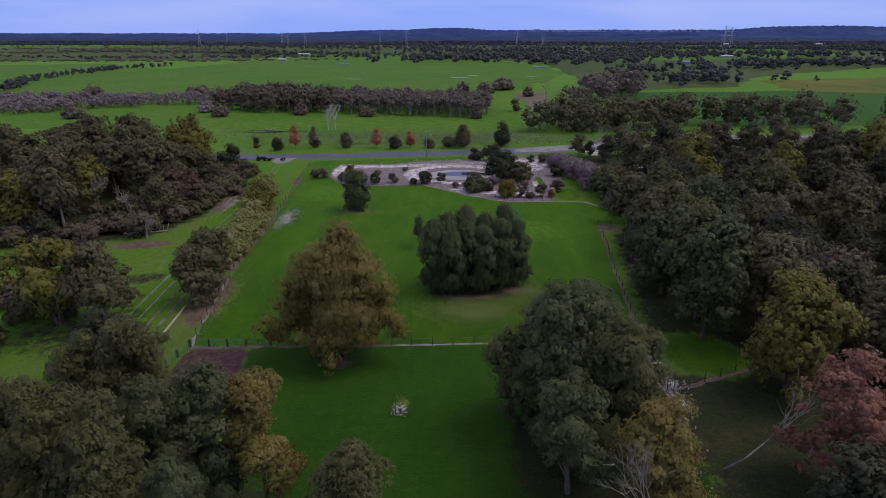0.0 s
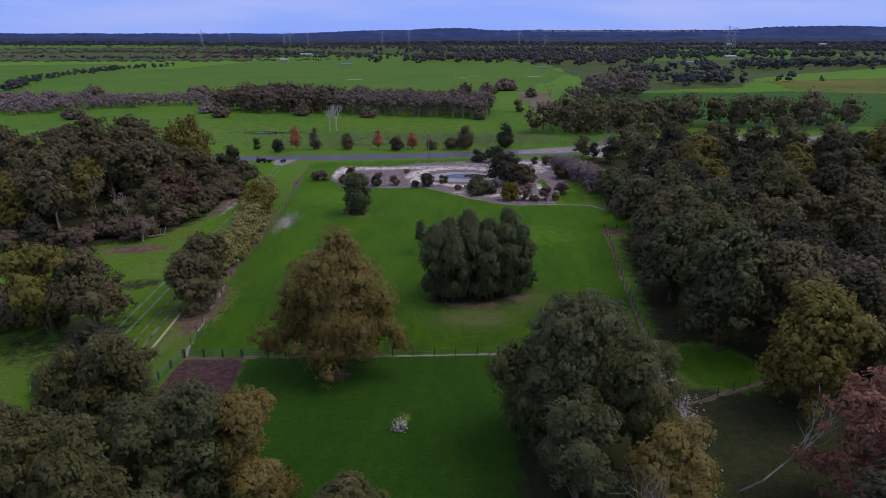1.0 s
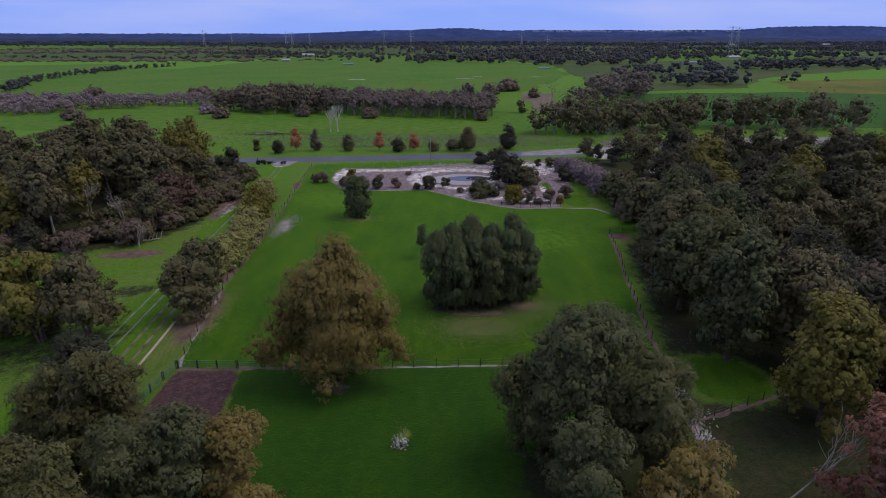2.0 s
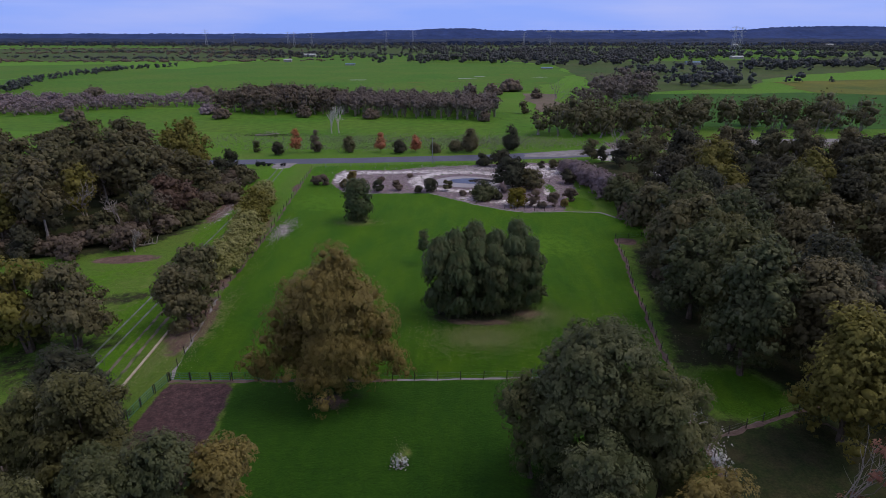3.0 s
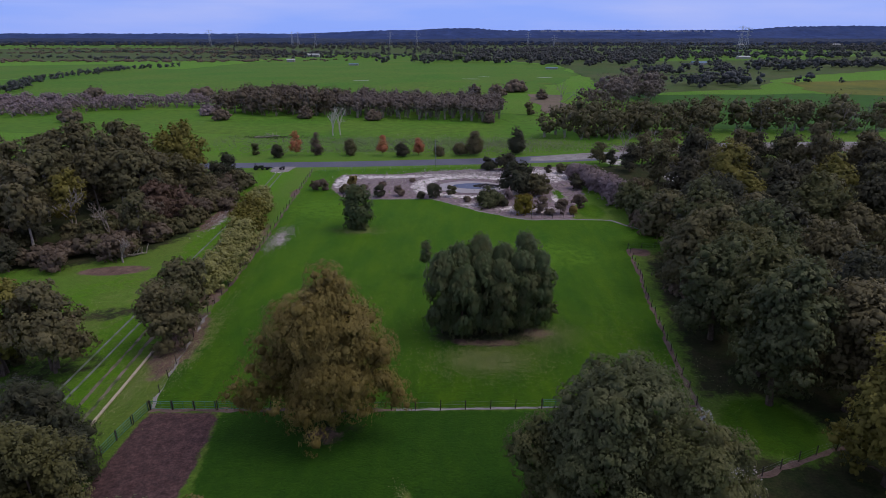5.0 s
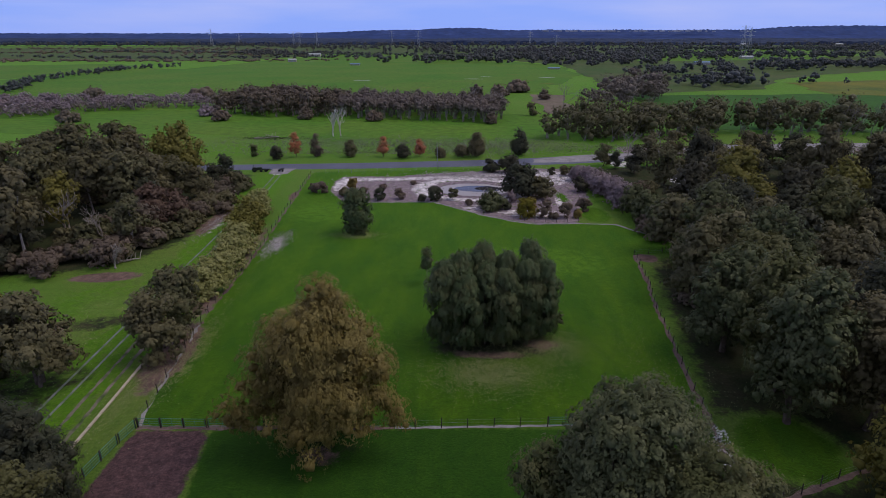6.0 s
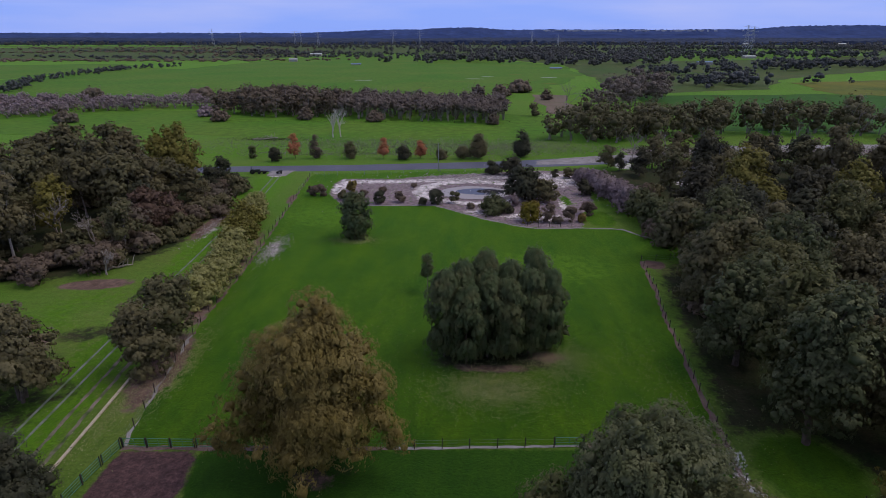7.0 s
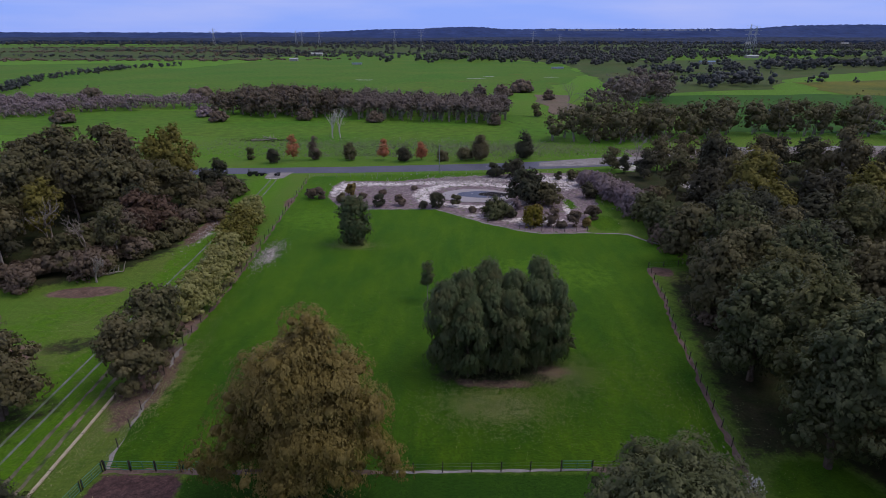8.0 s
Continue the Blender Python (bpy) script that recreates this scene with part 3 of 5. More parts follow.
def strip(name, line, width, mat, z, label, category, ragged=0.15, seed=1, step=1.0):
    """A ribbon of worn ground along a line of (x, y), with uneven edges."""
    rng = np.random.default_rng(seed)
    pts = [Vector((*p, 0)) for p in line]
    path = []
    for a, b in zip(pts, pts[1:]):
        k = max(1, int((b - a).length / step))
        path += [a.lerp(b, i / k) for i in range(k)]
    path.append(pts[-1])
    verts, faces = [], []
    for i, p in enumerate(path):
        d = (path[min(i + 1, len(path) - 1)] - path[max(i - 1, 0)]).normalized()
        s = Vector((d.y, -d.x, 0))
        for sg in (-1, 1):
            verts.append(p + s * sg * (width / 2 + rng.uniform(-ragged, ragged)) + Vector((0, 0, z)))
    for i in range(len(path) - 1):
        faces.append((2 * i, 2 * i + 1, 2 * i + 3, 2 * i + 2))
    ob = new(name, mesh_of(name, verts, faces, mat))
    return tagged(ob, label, category, kind="structure")


def sheet(name, poly, mat, z, label, category, wobble=3.0, step=12.0, seed=2):
    """A flat area of ground with a wandering outline."""
    rng = np.random.default_rng(seed)
    out = []
    for (x1, y1), (x2, y2) in zip(poly, poly[1:] + poly[:1]):
        k = max(1, int(math.hypot(x2 - x1, y2 - y1) / step))
        for i in range(k):
            out.append((x1 + (x2 - x1) * i / k + rng.uniform(-wobble, wobble), y1 + (y2 - y1) * i / k + rng.uniform(-wobble, wobble), z))
    bm = bmesh.new()
    f = bm.faces.new([bm.verts.new(p) for p in out])
    bmesh.ops.triangulate(bm, faces=[f])
    me = bpy.data.meshes.new(name)
    bm.to_mesh(me)
    bm.free()
    me.materials.append(mat)
    if me.polygons and me.polygons[0].normal.z < 0:
        me.flip_normals()
    return tagged(new(name, me), label, category, kind="structure")


ROAD_NEAR = [(-420, 163), (-200, 181), (-64, 192.8), (-33, 195.0), (-7, 197.8), (16, 200.4), (34, 203.0), (62, 209.5)]
ROAD_FAR = [(-420, 171), (-200, 189), (-66, 200.0), (-34.6, 202.6), (-7.5, 206.2), (16.8, 209.6), (28, 212.5), (52, 219)]


def build_road():
    n = len(ROAD_NEAR)
    v = [(x, y, 0.03) for x, y in ROAD_NEAR] + [(x, y, 0.03) for x, y in ROAD_FAR]
    v += [(x, y - 0.6, -0.02) for x, y in ROAD_NEAR] + [(x, y + 0.6, -0.02) for x, y in ROAD_FAR]
    f = []
    for i in range(n - 1):
        f += [(i, i + 1, n + i + 1, n + i), (2 * n + i, 2 * n + i + 1, i + 1, i), (n + i, n + i + 1, 3 * n + i + 1, 3 * n + i)]
    tagged(new("road", mesh_of("road", v, f, M_ROAD)), "grey asphalt country road with soft edges", "road", kind="structure")


build_road()
sheet("gravel_layby", [(26, 205), (40, 206), (60, 212), (64, 222), (50, 219.5), (36, 215), (27, 211)], M_GRAVEL, 0.045, "pale gravel lay-by beside the road", "lay-by", 0.5, 3)
sheet("driveway_apron", [(-57, 187), (-51.5, 187), (-50.5, 194.5), (-58, 193.8)], M_GRAVEL, 0.05, "pale gravel driveway entrance", "driveway", 0.3, 2)
strip("dirt_track", [(58, 213), (76, 226), (100, 236), (160, 240), (400, 246)], 7.5, M_GRAVEL, 0.035, "pale dirt track beyond the lay-by", "track", 0.5, 12, 3.0)
def oval(x, y, rx, ry):
    return [(x + rx * math.cos(a * 0.2618), y + ry * math.sin(a * 0.2618)) for a in range(24)]


sheet("pond", oval(5, 170.4, 9.6, 6.7), M_WATER, -0.22, "pale muddy shallows of the pond", "pond", 0.25, 3)
sheet("pond", oval(6.4, 171.4, 6.6, 3.3), M_CLEAR, -0.21, "still open water of the pond", "pond", 0.2, 2)
sheet("pond", oval(9.4, 171.6, 3.9, 2.1), M_POND_DARK, -0.2, "dark part of the pond", "pond", 0.25, 1.5)

# fields and woods out to the horizon
for nm, poly, mat, z, lab in (
    ("field", [(-424, 545), (-402, 762), (-332, 736), (-296, 1026), (-232, 1331), (-81, 1332), (139, 834), (133, 649), (60, 448), (-69, 420), (-209, 410), (-253, 400), (-330, 387)], M_FIELD, 0.10, "bright green grazed field"),
    ("field", [(-700, 789), (-480, 866), (-402, 770), (-430, 560), (-520, 600)], M_FIELD, 0.12, "bright green field beside a hedgerow"),
    ("field", [(-260, 262), (-120, 258), (10, 240), (45, 250), (47, 322), (-60, 338), (-125, 345), (-260, 335)], M_FIELD, 0.06, "green meadow before a belt of scrub"),
    ("field", [(150, 840), (300, 960), (580, 1026), (620, 800), (320, 600), (240, 480), (120, 440)], M_FIELD_DULL, 0.10, "rough pasture with scattered trees"),
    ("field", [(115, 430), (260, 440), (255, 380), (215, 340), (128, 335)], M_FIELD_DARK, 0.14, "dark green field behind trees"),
    ("field", [(290, 545), (470, 590), (480, 470), (322, 426), (265, 439)], M_FIELD_YELLOW, 0.14, "yellow flowering pasture"),
    ("field", [(434, 1563), (1057, 1891), (900, 1300), (578, 1026), (287, 960)], M_FIELD, 0.14, "green field before far woods"),
    ("field", [(-1400, 1800), (-860, 2000), (-500, 1700), (-270, 1200), (-350, 980), (-600, 960), (-1100, 1000)], M_FIELD_DULL, 0.10, "rough pasture with scrub"),
    ("field", [(-1900, 2100), (-1050, 2250), (-900, 2050), (-1300, 1850)], M_FIELD, 0.2, "far green field"),
    ("field", [(-300, 1340), (-80, 1345), (150, 850), (620, 1030), (1000, 760), (2700, 1500), (2700, 2390), (-1200, 2390)], M_FIELD_DULL, 0.07, "far rough pasture among woods"),
    ("field", [(95, 280), (420, 240), (760, 560), (480, 470), (320, 426), (260, 440), (128, 335)], M_FIELD_DARK, 0.05, "dark green pasture beside the track"),
    ("field", [(47, 326), (66, 338), (74, 426), (52, 430)], M_FIELD_SOIL, 0.12, "bare brown soil beside a field"),
    ):
    sheet(nm, poly, mat, z, lab, "field", 5.0, 18.0, int(abs(poly[0][0])))
for k, (x, y, rx, ry) in enumerate([(-86, 562, 9, 3), (-30, 531, 8, 2.5), (-26, 489, 5, 1.6), (17, 580, 9, 2.5), (60, 640, 8, 3), (40, 520, 6, 2.5), (90, 600, 8, 2.5), (64, 560, 10, 2.5), (-62, 520, 5, 1.5), (30, 610, 6, 2), (5, 545, 6, 1.6), (80, 530, 7, 2)]):
    wet = k % 3 == 0
    sheet("puddle" if wet else "dry_patch", oval(x, y, rx, ry), M_WATER if wet else M_FIELD_YELLOW, 0.2,
          "shallow flood water lying on the field" if wet else "pale dry patch of grass in the field", "puddle" if wet else "grass", 1.0, 4, k)

# lane beside the paddock
for k, (nm, line, wd, mat, lab) in enumerate([
    ("wheel_track", [(-46.8, 60), (-47.4, 71), (-48.5, 90.7), (-49.5, 110), (-51.0, 140), (-54, 178), (-55, 188)], 0.34, M_TRACK, "worn grassy wheel track of the lane"),
    ("wheel_track", [(-44.9, 58), (-45.4, 68.4), (-46.4, 87.2), (-47.5, 110), (-49, 140), (-52.3, 178), (-53.3, 188)], 0.34, M_TRACK, "worn grassy wheel track of the lane"),
    ("soil_rut", [(-42.6, 58), (-43, 66.7), (-44.1, 83), (-44.6, 92), (-45.6, 112)], 0.42, M_RUT, "bare soil rut beside the lane"),
    ("soil_rut", [(-40.8, 58), (-41.2, 67.7), (-42.2, 81), (-43.4, 95), (-44, 109)], 0.45, M_RUT, "bare soil rut beside the lane"),
]):
    strip(nm, line, wd, mat, 0.012 + 0.001 * k, lab, "track", 0.03 if mat is M_TRACK else 0.1, k, 2.5 if mat is M_TRACK else 0.7)
strip("fence_strip", [(-34.5, 67.7), (-6.6, 68.25)], 0.62, M_SOIL, 0.014, "bare reddish soil strip under the fence", "soil", 0.2, 7)
strip("fence_strip", [(-6.5, 68.25), (-4.3, 68.3), (7.1, 68.8), (13.2, 69.1)], 0.34, M_GRAVEL, 0.014, "pale gravelly strip under the fence", "soil", 0.07, 13)
strip("fence_strip", [(13.3, 69.1), (28, 69.6)], 0.6, M_SOIL, 0.014, "bare reddish soil strip under the fence", "soil", 0.2, 14)
strip("fence_strip", [(-34.6, 67.9), (-35.9, 77.3), (-37.5, 91)], 0.32, M_GRAVEL, 0.016, "pale stony strip under the side fence", "soil", 0.3, 8)
strip("fence_strip", [(-37.5, 91.3), (-37.9, 94.9), (-38.3, 108), (-38.8, 120), (-42.3, 165), (-43.9, 186)], 0.34, M_SOIL, 0.016, "bare soil strip under the side fence", "soil", 0.3, 12)
strip("fence_strip", [(34.7, 120.7), (33.2, 107.7), (31.3, 97.5), (30.1, 87), (29, 79), (28, 68.2), (27, 61), (26.7, 57.3), (26, 46)], 0.55, M_SOIL, 0.018, "bare soil strip under the side fence", "soil", 0.25, 9)
strip("fence_strip", [(27.5, 57.4), (36.9, 61.6), (50, 66)], 0.5, M_SOIL, 0.020, "bare soil strip under a fence", "soil", 0.25, 10)
strip("bed_edging", [(-29.3, 158.2), (-22.1, 156.4), (-5.5, 156.8), (-1.4, 153.2), (6.3, 146.1), (13.5, 141.2), (18.1, 139.4), (28, 140), (36, 139.4), (42, 131.5)], 0.55, M_GRAVEL, 0.022, "pale gravel edge of the garden bed", "edging", 0.18, 11)


# ---------------------------------------------------------------- distance
def build_ridge():
    rng = np.random.default_rng(5)
    xs = np.linspace(-5200, 5200, 1300)
    verts, faces = [], []
    for i, x in enumerate(xs):
        rise = 1 / (1 + math.exp(-(x + 850) / 110))
        h = 44 + 24 * rise + 1.5 * math.sin(x * 0.011) + rng.uniform(0, 6)
        h += 14 * math.exp(-((x - 20) / 250) ** 4) + 20 / (1 + math.exp(-(x - 2280) / 70)) + 9 * math.exp(-((x - 2800) / 300) ** 2)
        y = 4650 - 0.00002 * x * x
        g = 44 + 24 * rise
        verts += [(x, y - 500, 0), (x, y - 200, min(h, g) * 0.5), (x, y, h), (x, y + 90, 0)]
        if i:
            a = 4 * (i - 1)
            for k in range(3):
                faces.append((a + k, a + 4 + k, a + 5 + k, a + 1 + k))
    tagged(new("backdrop_ridge", mesh_of("backdrop_ridge", verts, faces, M_RIDGE_HAZED, True)), "low wooded hills on the horizon", "hills", kind="structure")


build_ridge()


def far_trees(name, label, seed, places, mat, leaf=2.0, count=36, kind="stuff", squat=1.0):
    """Many distant trees in one mesh: ragged crowns of leaf masses that reach almost to the ground."""
    rng = np.random.default_rng(seed)
    pieces = []
    for x, y, h in places:
        r = h * rng.uniform(0.34, 0.5) * squat
        k = rng.integers(3, 6)
        cl = [(x + rng.uniform(-1, 1) * r * 0.6, y + rng.uniform(-1, 1) * r * 0.6, h * rng.uniform(0.2, 0.72) / squat ** 0.6, r / squat ** 0.5 * rng.uniform(0.48, 0.72)) for _ in range(k)]
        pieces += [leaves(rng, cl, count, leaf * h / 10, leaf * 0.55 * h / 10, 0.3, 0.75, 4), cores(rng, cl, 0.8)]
    ob = new(name, foliage_mesh(name, pieces, mat))
    return tagged(ob, label, "trees", kind=kind)


def along(rng, line, n, jx, jy, h0, h1):
    out = []
    seg = list(zip(line, line[1:]))
    ln = [math.hypot(b[0] - a[0], b[1] - a[1]) for a, b in seg]
    for _ in range(n):
        u = rng.uniform(0, sum(ln))
        for (a, b), s in zip(seg, ln):
            if u <= s:
                break
            u -= s
        t = min(u / s, 1)
        out.append((a[0] + (b[0] - a[0]) * t + rng.normal() * jx, a[1] + (b[1] - a[1]) * t + rng.normal() * jy, rng.uniform(h0, h1)))
    return out


def far_scene():
    rng = np.random.default_rng(11)
    hedgerow = along(rng, [(-329, 434), (-378, 544), (-393, 649), (-392, 736), (-363, 789)], 150, 5, 5, 3.5, 7.5)
    far_trees("hedgerow", "dark hedgerow of bushes along a field edge", 21, hedgerow, M_FAR_HAZED)
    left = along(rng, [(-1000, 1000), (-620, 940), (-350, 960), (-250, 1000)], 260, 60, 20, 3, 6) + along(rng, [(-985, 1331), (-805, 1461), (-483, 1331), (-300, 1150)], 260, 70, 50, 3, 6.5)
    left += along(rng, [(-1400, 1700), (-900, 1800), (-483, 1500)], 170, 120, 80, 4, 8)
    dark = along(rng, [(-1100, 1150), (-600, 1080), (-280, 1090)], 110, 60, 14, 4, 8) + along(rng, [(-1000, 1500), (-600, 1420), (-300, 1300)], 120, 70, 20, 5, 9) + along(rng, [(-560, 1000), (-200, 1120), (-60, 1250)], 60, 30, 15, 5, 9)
    far_trees("scrubland", "dark low scrub trees in rough pasture", 27, dark, M_FAR_HAZED, 1.8, 28, squat=1.8)
    far_trees("scrubland", "low brown and green scrub in rough pasture", 22, left, M_SCRUB, 1.8, 28, squat=2.6)
    mid = along(rng, [(-480, 1350), (-268, 1200), (-147, 1180)], 150, 40, 60, 7, 12) + along(rng, [(-862, 2200), (-435, 1880), (-100, 1700)], 260, 60, 120, 8, 14)
    mid += along(rng, [(-62, 900), (13, 930), (95, 890), (161, 830), (290, 884)], 85, 12, 22, 9, 15) + along(rng, [(-20, 1080), (150, 1050), (400, 1030)], 110, 40, 50, 9, 15)
    mid += along(rng, [(-80, 1500), (100, 1400), (430, 1420)], 240, 60, 110, 9, 16) + [(-113, 905, 15), (-105, 900, 13), (-98, 912, 12)]
    far_trees("tree_line", "dark trees along far paddocks", 23, mid, M_FAR_HAZED)
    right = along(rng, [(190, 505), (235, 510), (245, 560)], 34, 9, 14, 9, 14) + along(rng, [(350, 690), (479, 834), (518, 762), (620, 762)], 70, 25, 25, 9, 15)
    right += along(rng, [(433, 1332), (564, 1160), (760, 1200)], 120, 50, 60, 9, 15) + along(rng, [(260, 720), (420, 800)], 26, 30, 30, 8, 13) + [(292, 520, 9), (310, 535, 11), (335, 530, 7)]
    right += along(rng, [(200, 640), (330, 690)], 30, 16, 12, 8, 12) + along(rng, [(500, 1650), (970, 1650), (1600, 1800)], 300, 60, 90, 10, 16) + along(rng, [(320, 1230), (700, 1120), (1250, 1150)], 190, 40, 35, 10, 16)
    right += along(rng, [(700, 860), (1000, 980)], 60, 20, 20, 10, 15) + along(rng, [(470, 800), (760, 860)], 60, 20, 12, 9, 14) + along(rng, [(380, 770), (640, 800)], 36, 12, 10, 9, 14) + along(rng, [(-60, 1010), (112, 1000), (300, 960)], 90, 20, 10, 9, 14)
    far_trees("tree_line", "dark paddock trees and hedges", 24, right, M_FAR_HAZED)
    open_woods = []
    for _ in range(46):
        x, y = rng.uniform(20, 1500), rng.uniform(1010, 1900)
        if within([(330, 1230), (434, 1600), (980, 1700), (960, 1350), (640, 1180)], x, y) > 0 or x > 0.95 * y:
            continue
        run = rng.uniform(60, 320)
        open_woods += along(rng, [(x - run / 2, y), (x + run / 2, y + rng.uniform(-20, 30))], int(run / 9), 10, rng.choice((4, 12, 25)), 8, 15)
    far_trees("tree_line", "open dark woodland over far paddocks", 26, open_woods, M_FAR_HAZED, 1.9, 36, squat=1.25)
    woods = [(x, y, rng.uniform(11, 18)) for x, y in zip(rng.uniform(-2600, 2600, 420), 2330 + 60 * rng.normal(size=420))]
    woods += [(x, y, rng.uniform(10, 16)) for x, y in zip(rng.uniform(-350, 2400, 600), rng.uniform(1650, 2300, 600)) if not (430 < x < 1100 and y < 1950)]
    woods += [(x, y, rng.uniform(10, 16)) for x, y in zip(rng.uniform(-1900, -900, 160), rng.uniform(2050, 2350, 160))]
    far_trees("far_woodland", "dense dark woodland across the plain", 25, woods, M_FAR_HAZED, 2.6, 20)
    nx, ny = 560, 70
    xs, ys = np.linspace(-4200, 4200, nx), 2380 + 1950 * np.linspace(0, 1, ny) ** 1.3
    X, Y = np.meshgrid(xs, ys)
    X = X + rng.uniform(-5, 5, X.shape)
    Z = 7 + 9 * rng.beta(2, 2, X.shape) + 3 * np.sin(X * 0.004 + Y * 0.003)
    glade = (X > 300) & (X < 1700) & (np.abs(Y - 2830 - 0.1 * X) < 70)
    Z[glade] = 0.6
    Z[0], Z[:, 0], Z[:, -1] = 0.0, 0.0, 0.0
    i = np.arange(nx * ny).reshape(ny, nx)
    F = np.stack([i[:-1, :-1], i[:-1, 1:], i[1:, 1:], i[1:, :-1]], -1).reshape(-1, 4)
    tagged(new("woodland_canopy", mesh_of("woodland_canopy", np.stack([X, Y, Z], -1).reshape(-1, 3).tolist(), F.tolist(), M_WOOD_HAZED)), "unbroken dark canopy of far woodland", "woodland", kind="stuff")


far_scene()


def pylon(x, y, h, rz):
    """A lattice transmission tower: four legs, cross bracing and three arms."""
    ob = thing("transmission_tower", "grey steel lattice transmission tower", "pylon", "transmission towers", pose(x, y, 0, 0, 0, rz))
    w, t = h * 0.09, h * 0.003
    legs = {}

    def bar(a, b, g):
        return tube([a, b], [g, g], 4)

    def at(s, k):
        f = (1 - k) ** 1.4 * 0.86 + 0.14
        return Vector((s[0] * w * f, s[1] * w * f, h * k))

    quad = [(-1, -1), (1, -1), (1, 1), (-1, 1)]
    for s in quad:
        v, f = join_lists([bar(at(s, a / 5), at(s, (a + 1) / 5), t) for a in range(5)])
        part("leg", mesh_of("leg", v, f, M_PYLON), M_PYLON, ob)
    ps = []
    for a in range(5):
        for s, q in zip(quad, quad[1:] + quad[:1]):
            ps += [bar(at(s, a / 5), at(q, (a + 1) / 5), t * 0.7), bar(at(q, a / 5), at(s, (a + 1) / 5), t * 0.7)]
    v, f = join_lists(ps)
    part("bracing", mesh_of("bracing", v, f, M_PYLON), M_PYLON, ob)
    for k, ln in ((0.68, 0.2), (0.82, 0.26), (0.95, 0.2)):
        z = h * k
        v, f = join_lists([bar(Vector((-ln * h, 0, z)), Vector((ln * h, 0, z)), t), bar(Vector((-ln * h, 0, z)), Vector((0, 0, z + h * 0.05)), t * 0.7), bar(Vector((ln * h, 0, z)), Vector((0, 0, z + h * 0.05)), t * 0.7)])
        part("cross_arm", mesh_of("cross_arm", v, f, M_PYLON), M_PYLON, ob)


for x, y, h, rz in ((530, 1140, 55, 20), (640, 1345, 55, 20), (-872, 2161, 56, 10), (-833, 2330, 44, 0), (-577, 2162, 50, 0), (-545, 2120, 48, 0), (-450, 1973, 46, 0),
                    (-226, 2162, 50, 10), (-120, 1973, 50, 0), (264, 2162, 48, 0), (299, 1815, 38, 0)):
    pylon(x, y, h, rz)


def shed(x, y, sx, sy, h, rz, roof, label):
    ob = thing("farm_shed", label, "shed", "", pose(x, y, 0, 0, 0, rz))
    part("wall", bm_box(sx, sy, h, 0, 0, h / 2, 0.05), M_WALL, ob)
    v = [(-sx / 2 - .4, -sy / 2 - .4, h), (sx / 2 + .4, -sy / 2 - .4, h), (sx / 2 + .4, sy / 2 + .4, h), (-sx / 2 - .4, sy / 2 + .4, h), (-sx / 2 - .4, 0, h * 1.45), (sx / 2 + .4, 0, h * 1.45)]
    part("roof", mesh_of("roof", v, [(0, 1, 5, 4), (2, 3, 4, 5), (0, 4, 3), (1, 2, 5), (3, 2, 1, 0)], roof), roof, ob)
    part("door", bm_box(sx * 0.3, 0.12, h * 0.7, 0, -sy / 2 - 0.06, h * 0.35), M_STEEL, ob)


for a in ((-253, 939, 12, 7, 3.2, 5, M_ROOF, "small white farm shed in a field"), (-270, 1160, 24, 9, 4, 0, M_ROOF, "long low farmhouse among scrub"), (-138, 834, 13, 4, 1.8, 0, M_BLUE_ROOF, "low blue-roofed stock shed in a field"),
          (509, 1076, 22, 10, 3.5, 10, M_ROOF, "pale roofed farm building beside trees"), (345, 860, 20, 8, 3.2, 0, M_BLUE_ROOF, "blue-roofed shed among paddock trees"), (637, 867, 26, 12, 4.5, 0, M_ROOF, "white farm building beside trees"),
          (120, 745, 14, 4, 1.6, 0, M_BLUE_ROOF, "long low stock shed"), (168, 330, 12, 5, 2.4, 8, M_BLUE_ROOF, "blue-grey shed behind trees"), (1400, 2250, 30, 14, 6, 0, M_ROOF, "far white farm building"), (1050, 2240, 18, 10, 6, 0, M_ROOF, "far white house among woods")):
    shed(*a)


def far_town():
    """Pale houses along the crest of the far rise."""
    rng = np.random.default_rng(15)
    v, f = join_lists([box(x, 4440 - rng.uniform(0, 60), 62 + rng.uniform(-4, 3), rng.uniform(8, 24), 10, rng.uniform(5, 9)) for x in np.concatenate([rng.uniform(620, 1150, 70), rng.uniform(1150, 1850, 50)])])
    tagged(new("far_town", mesh_of("far_town", v, f, M_ROOF)), "pale houses of a far town on the rise", "houses", kind="stuff")


far_town()


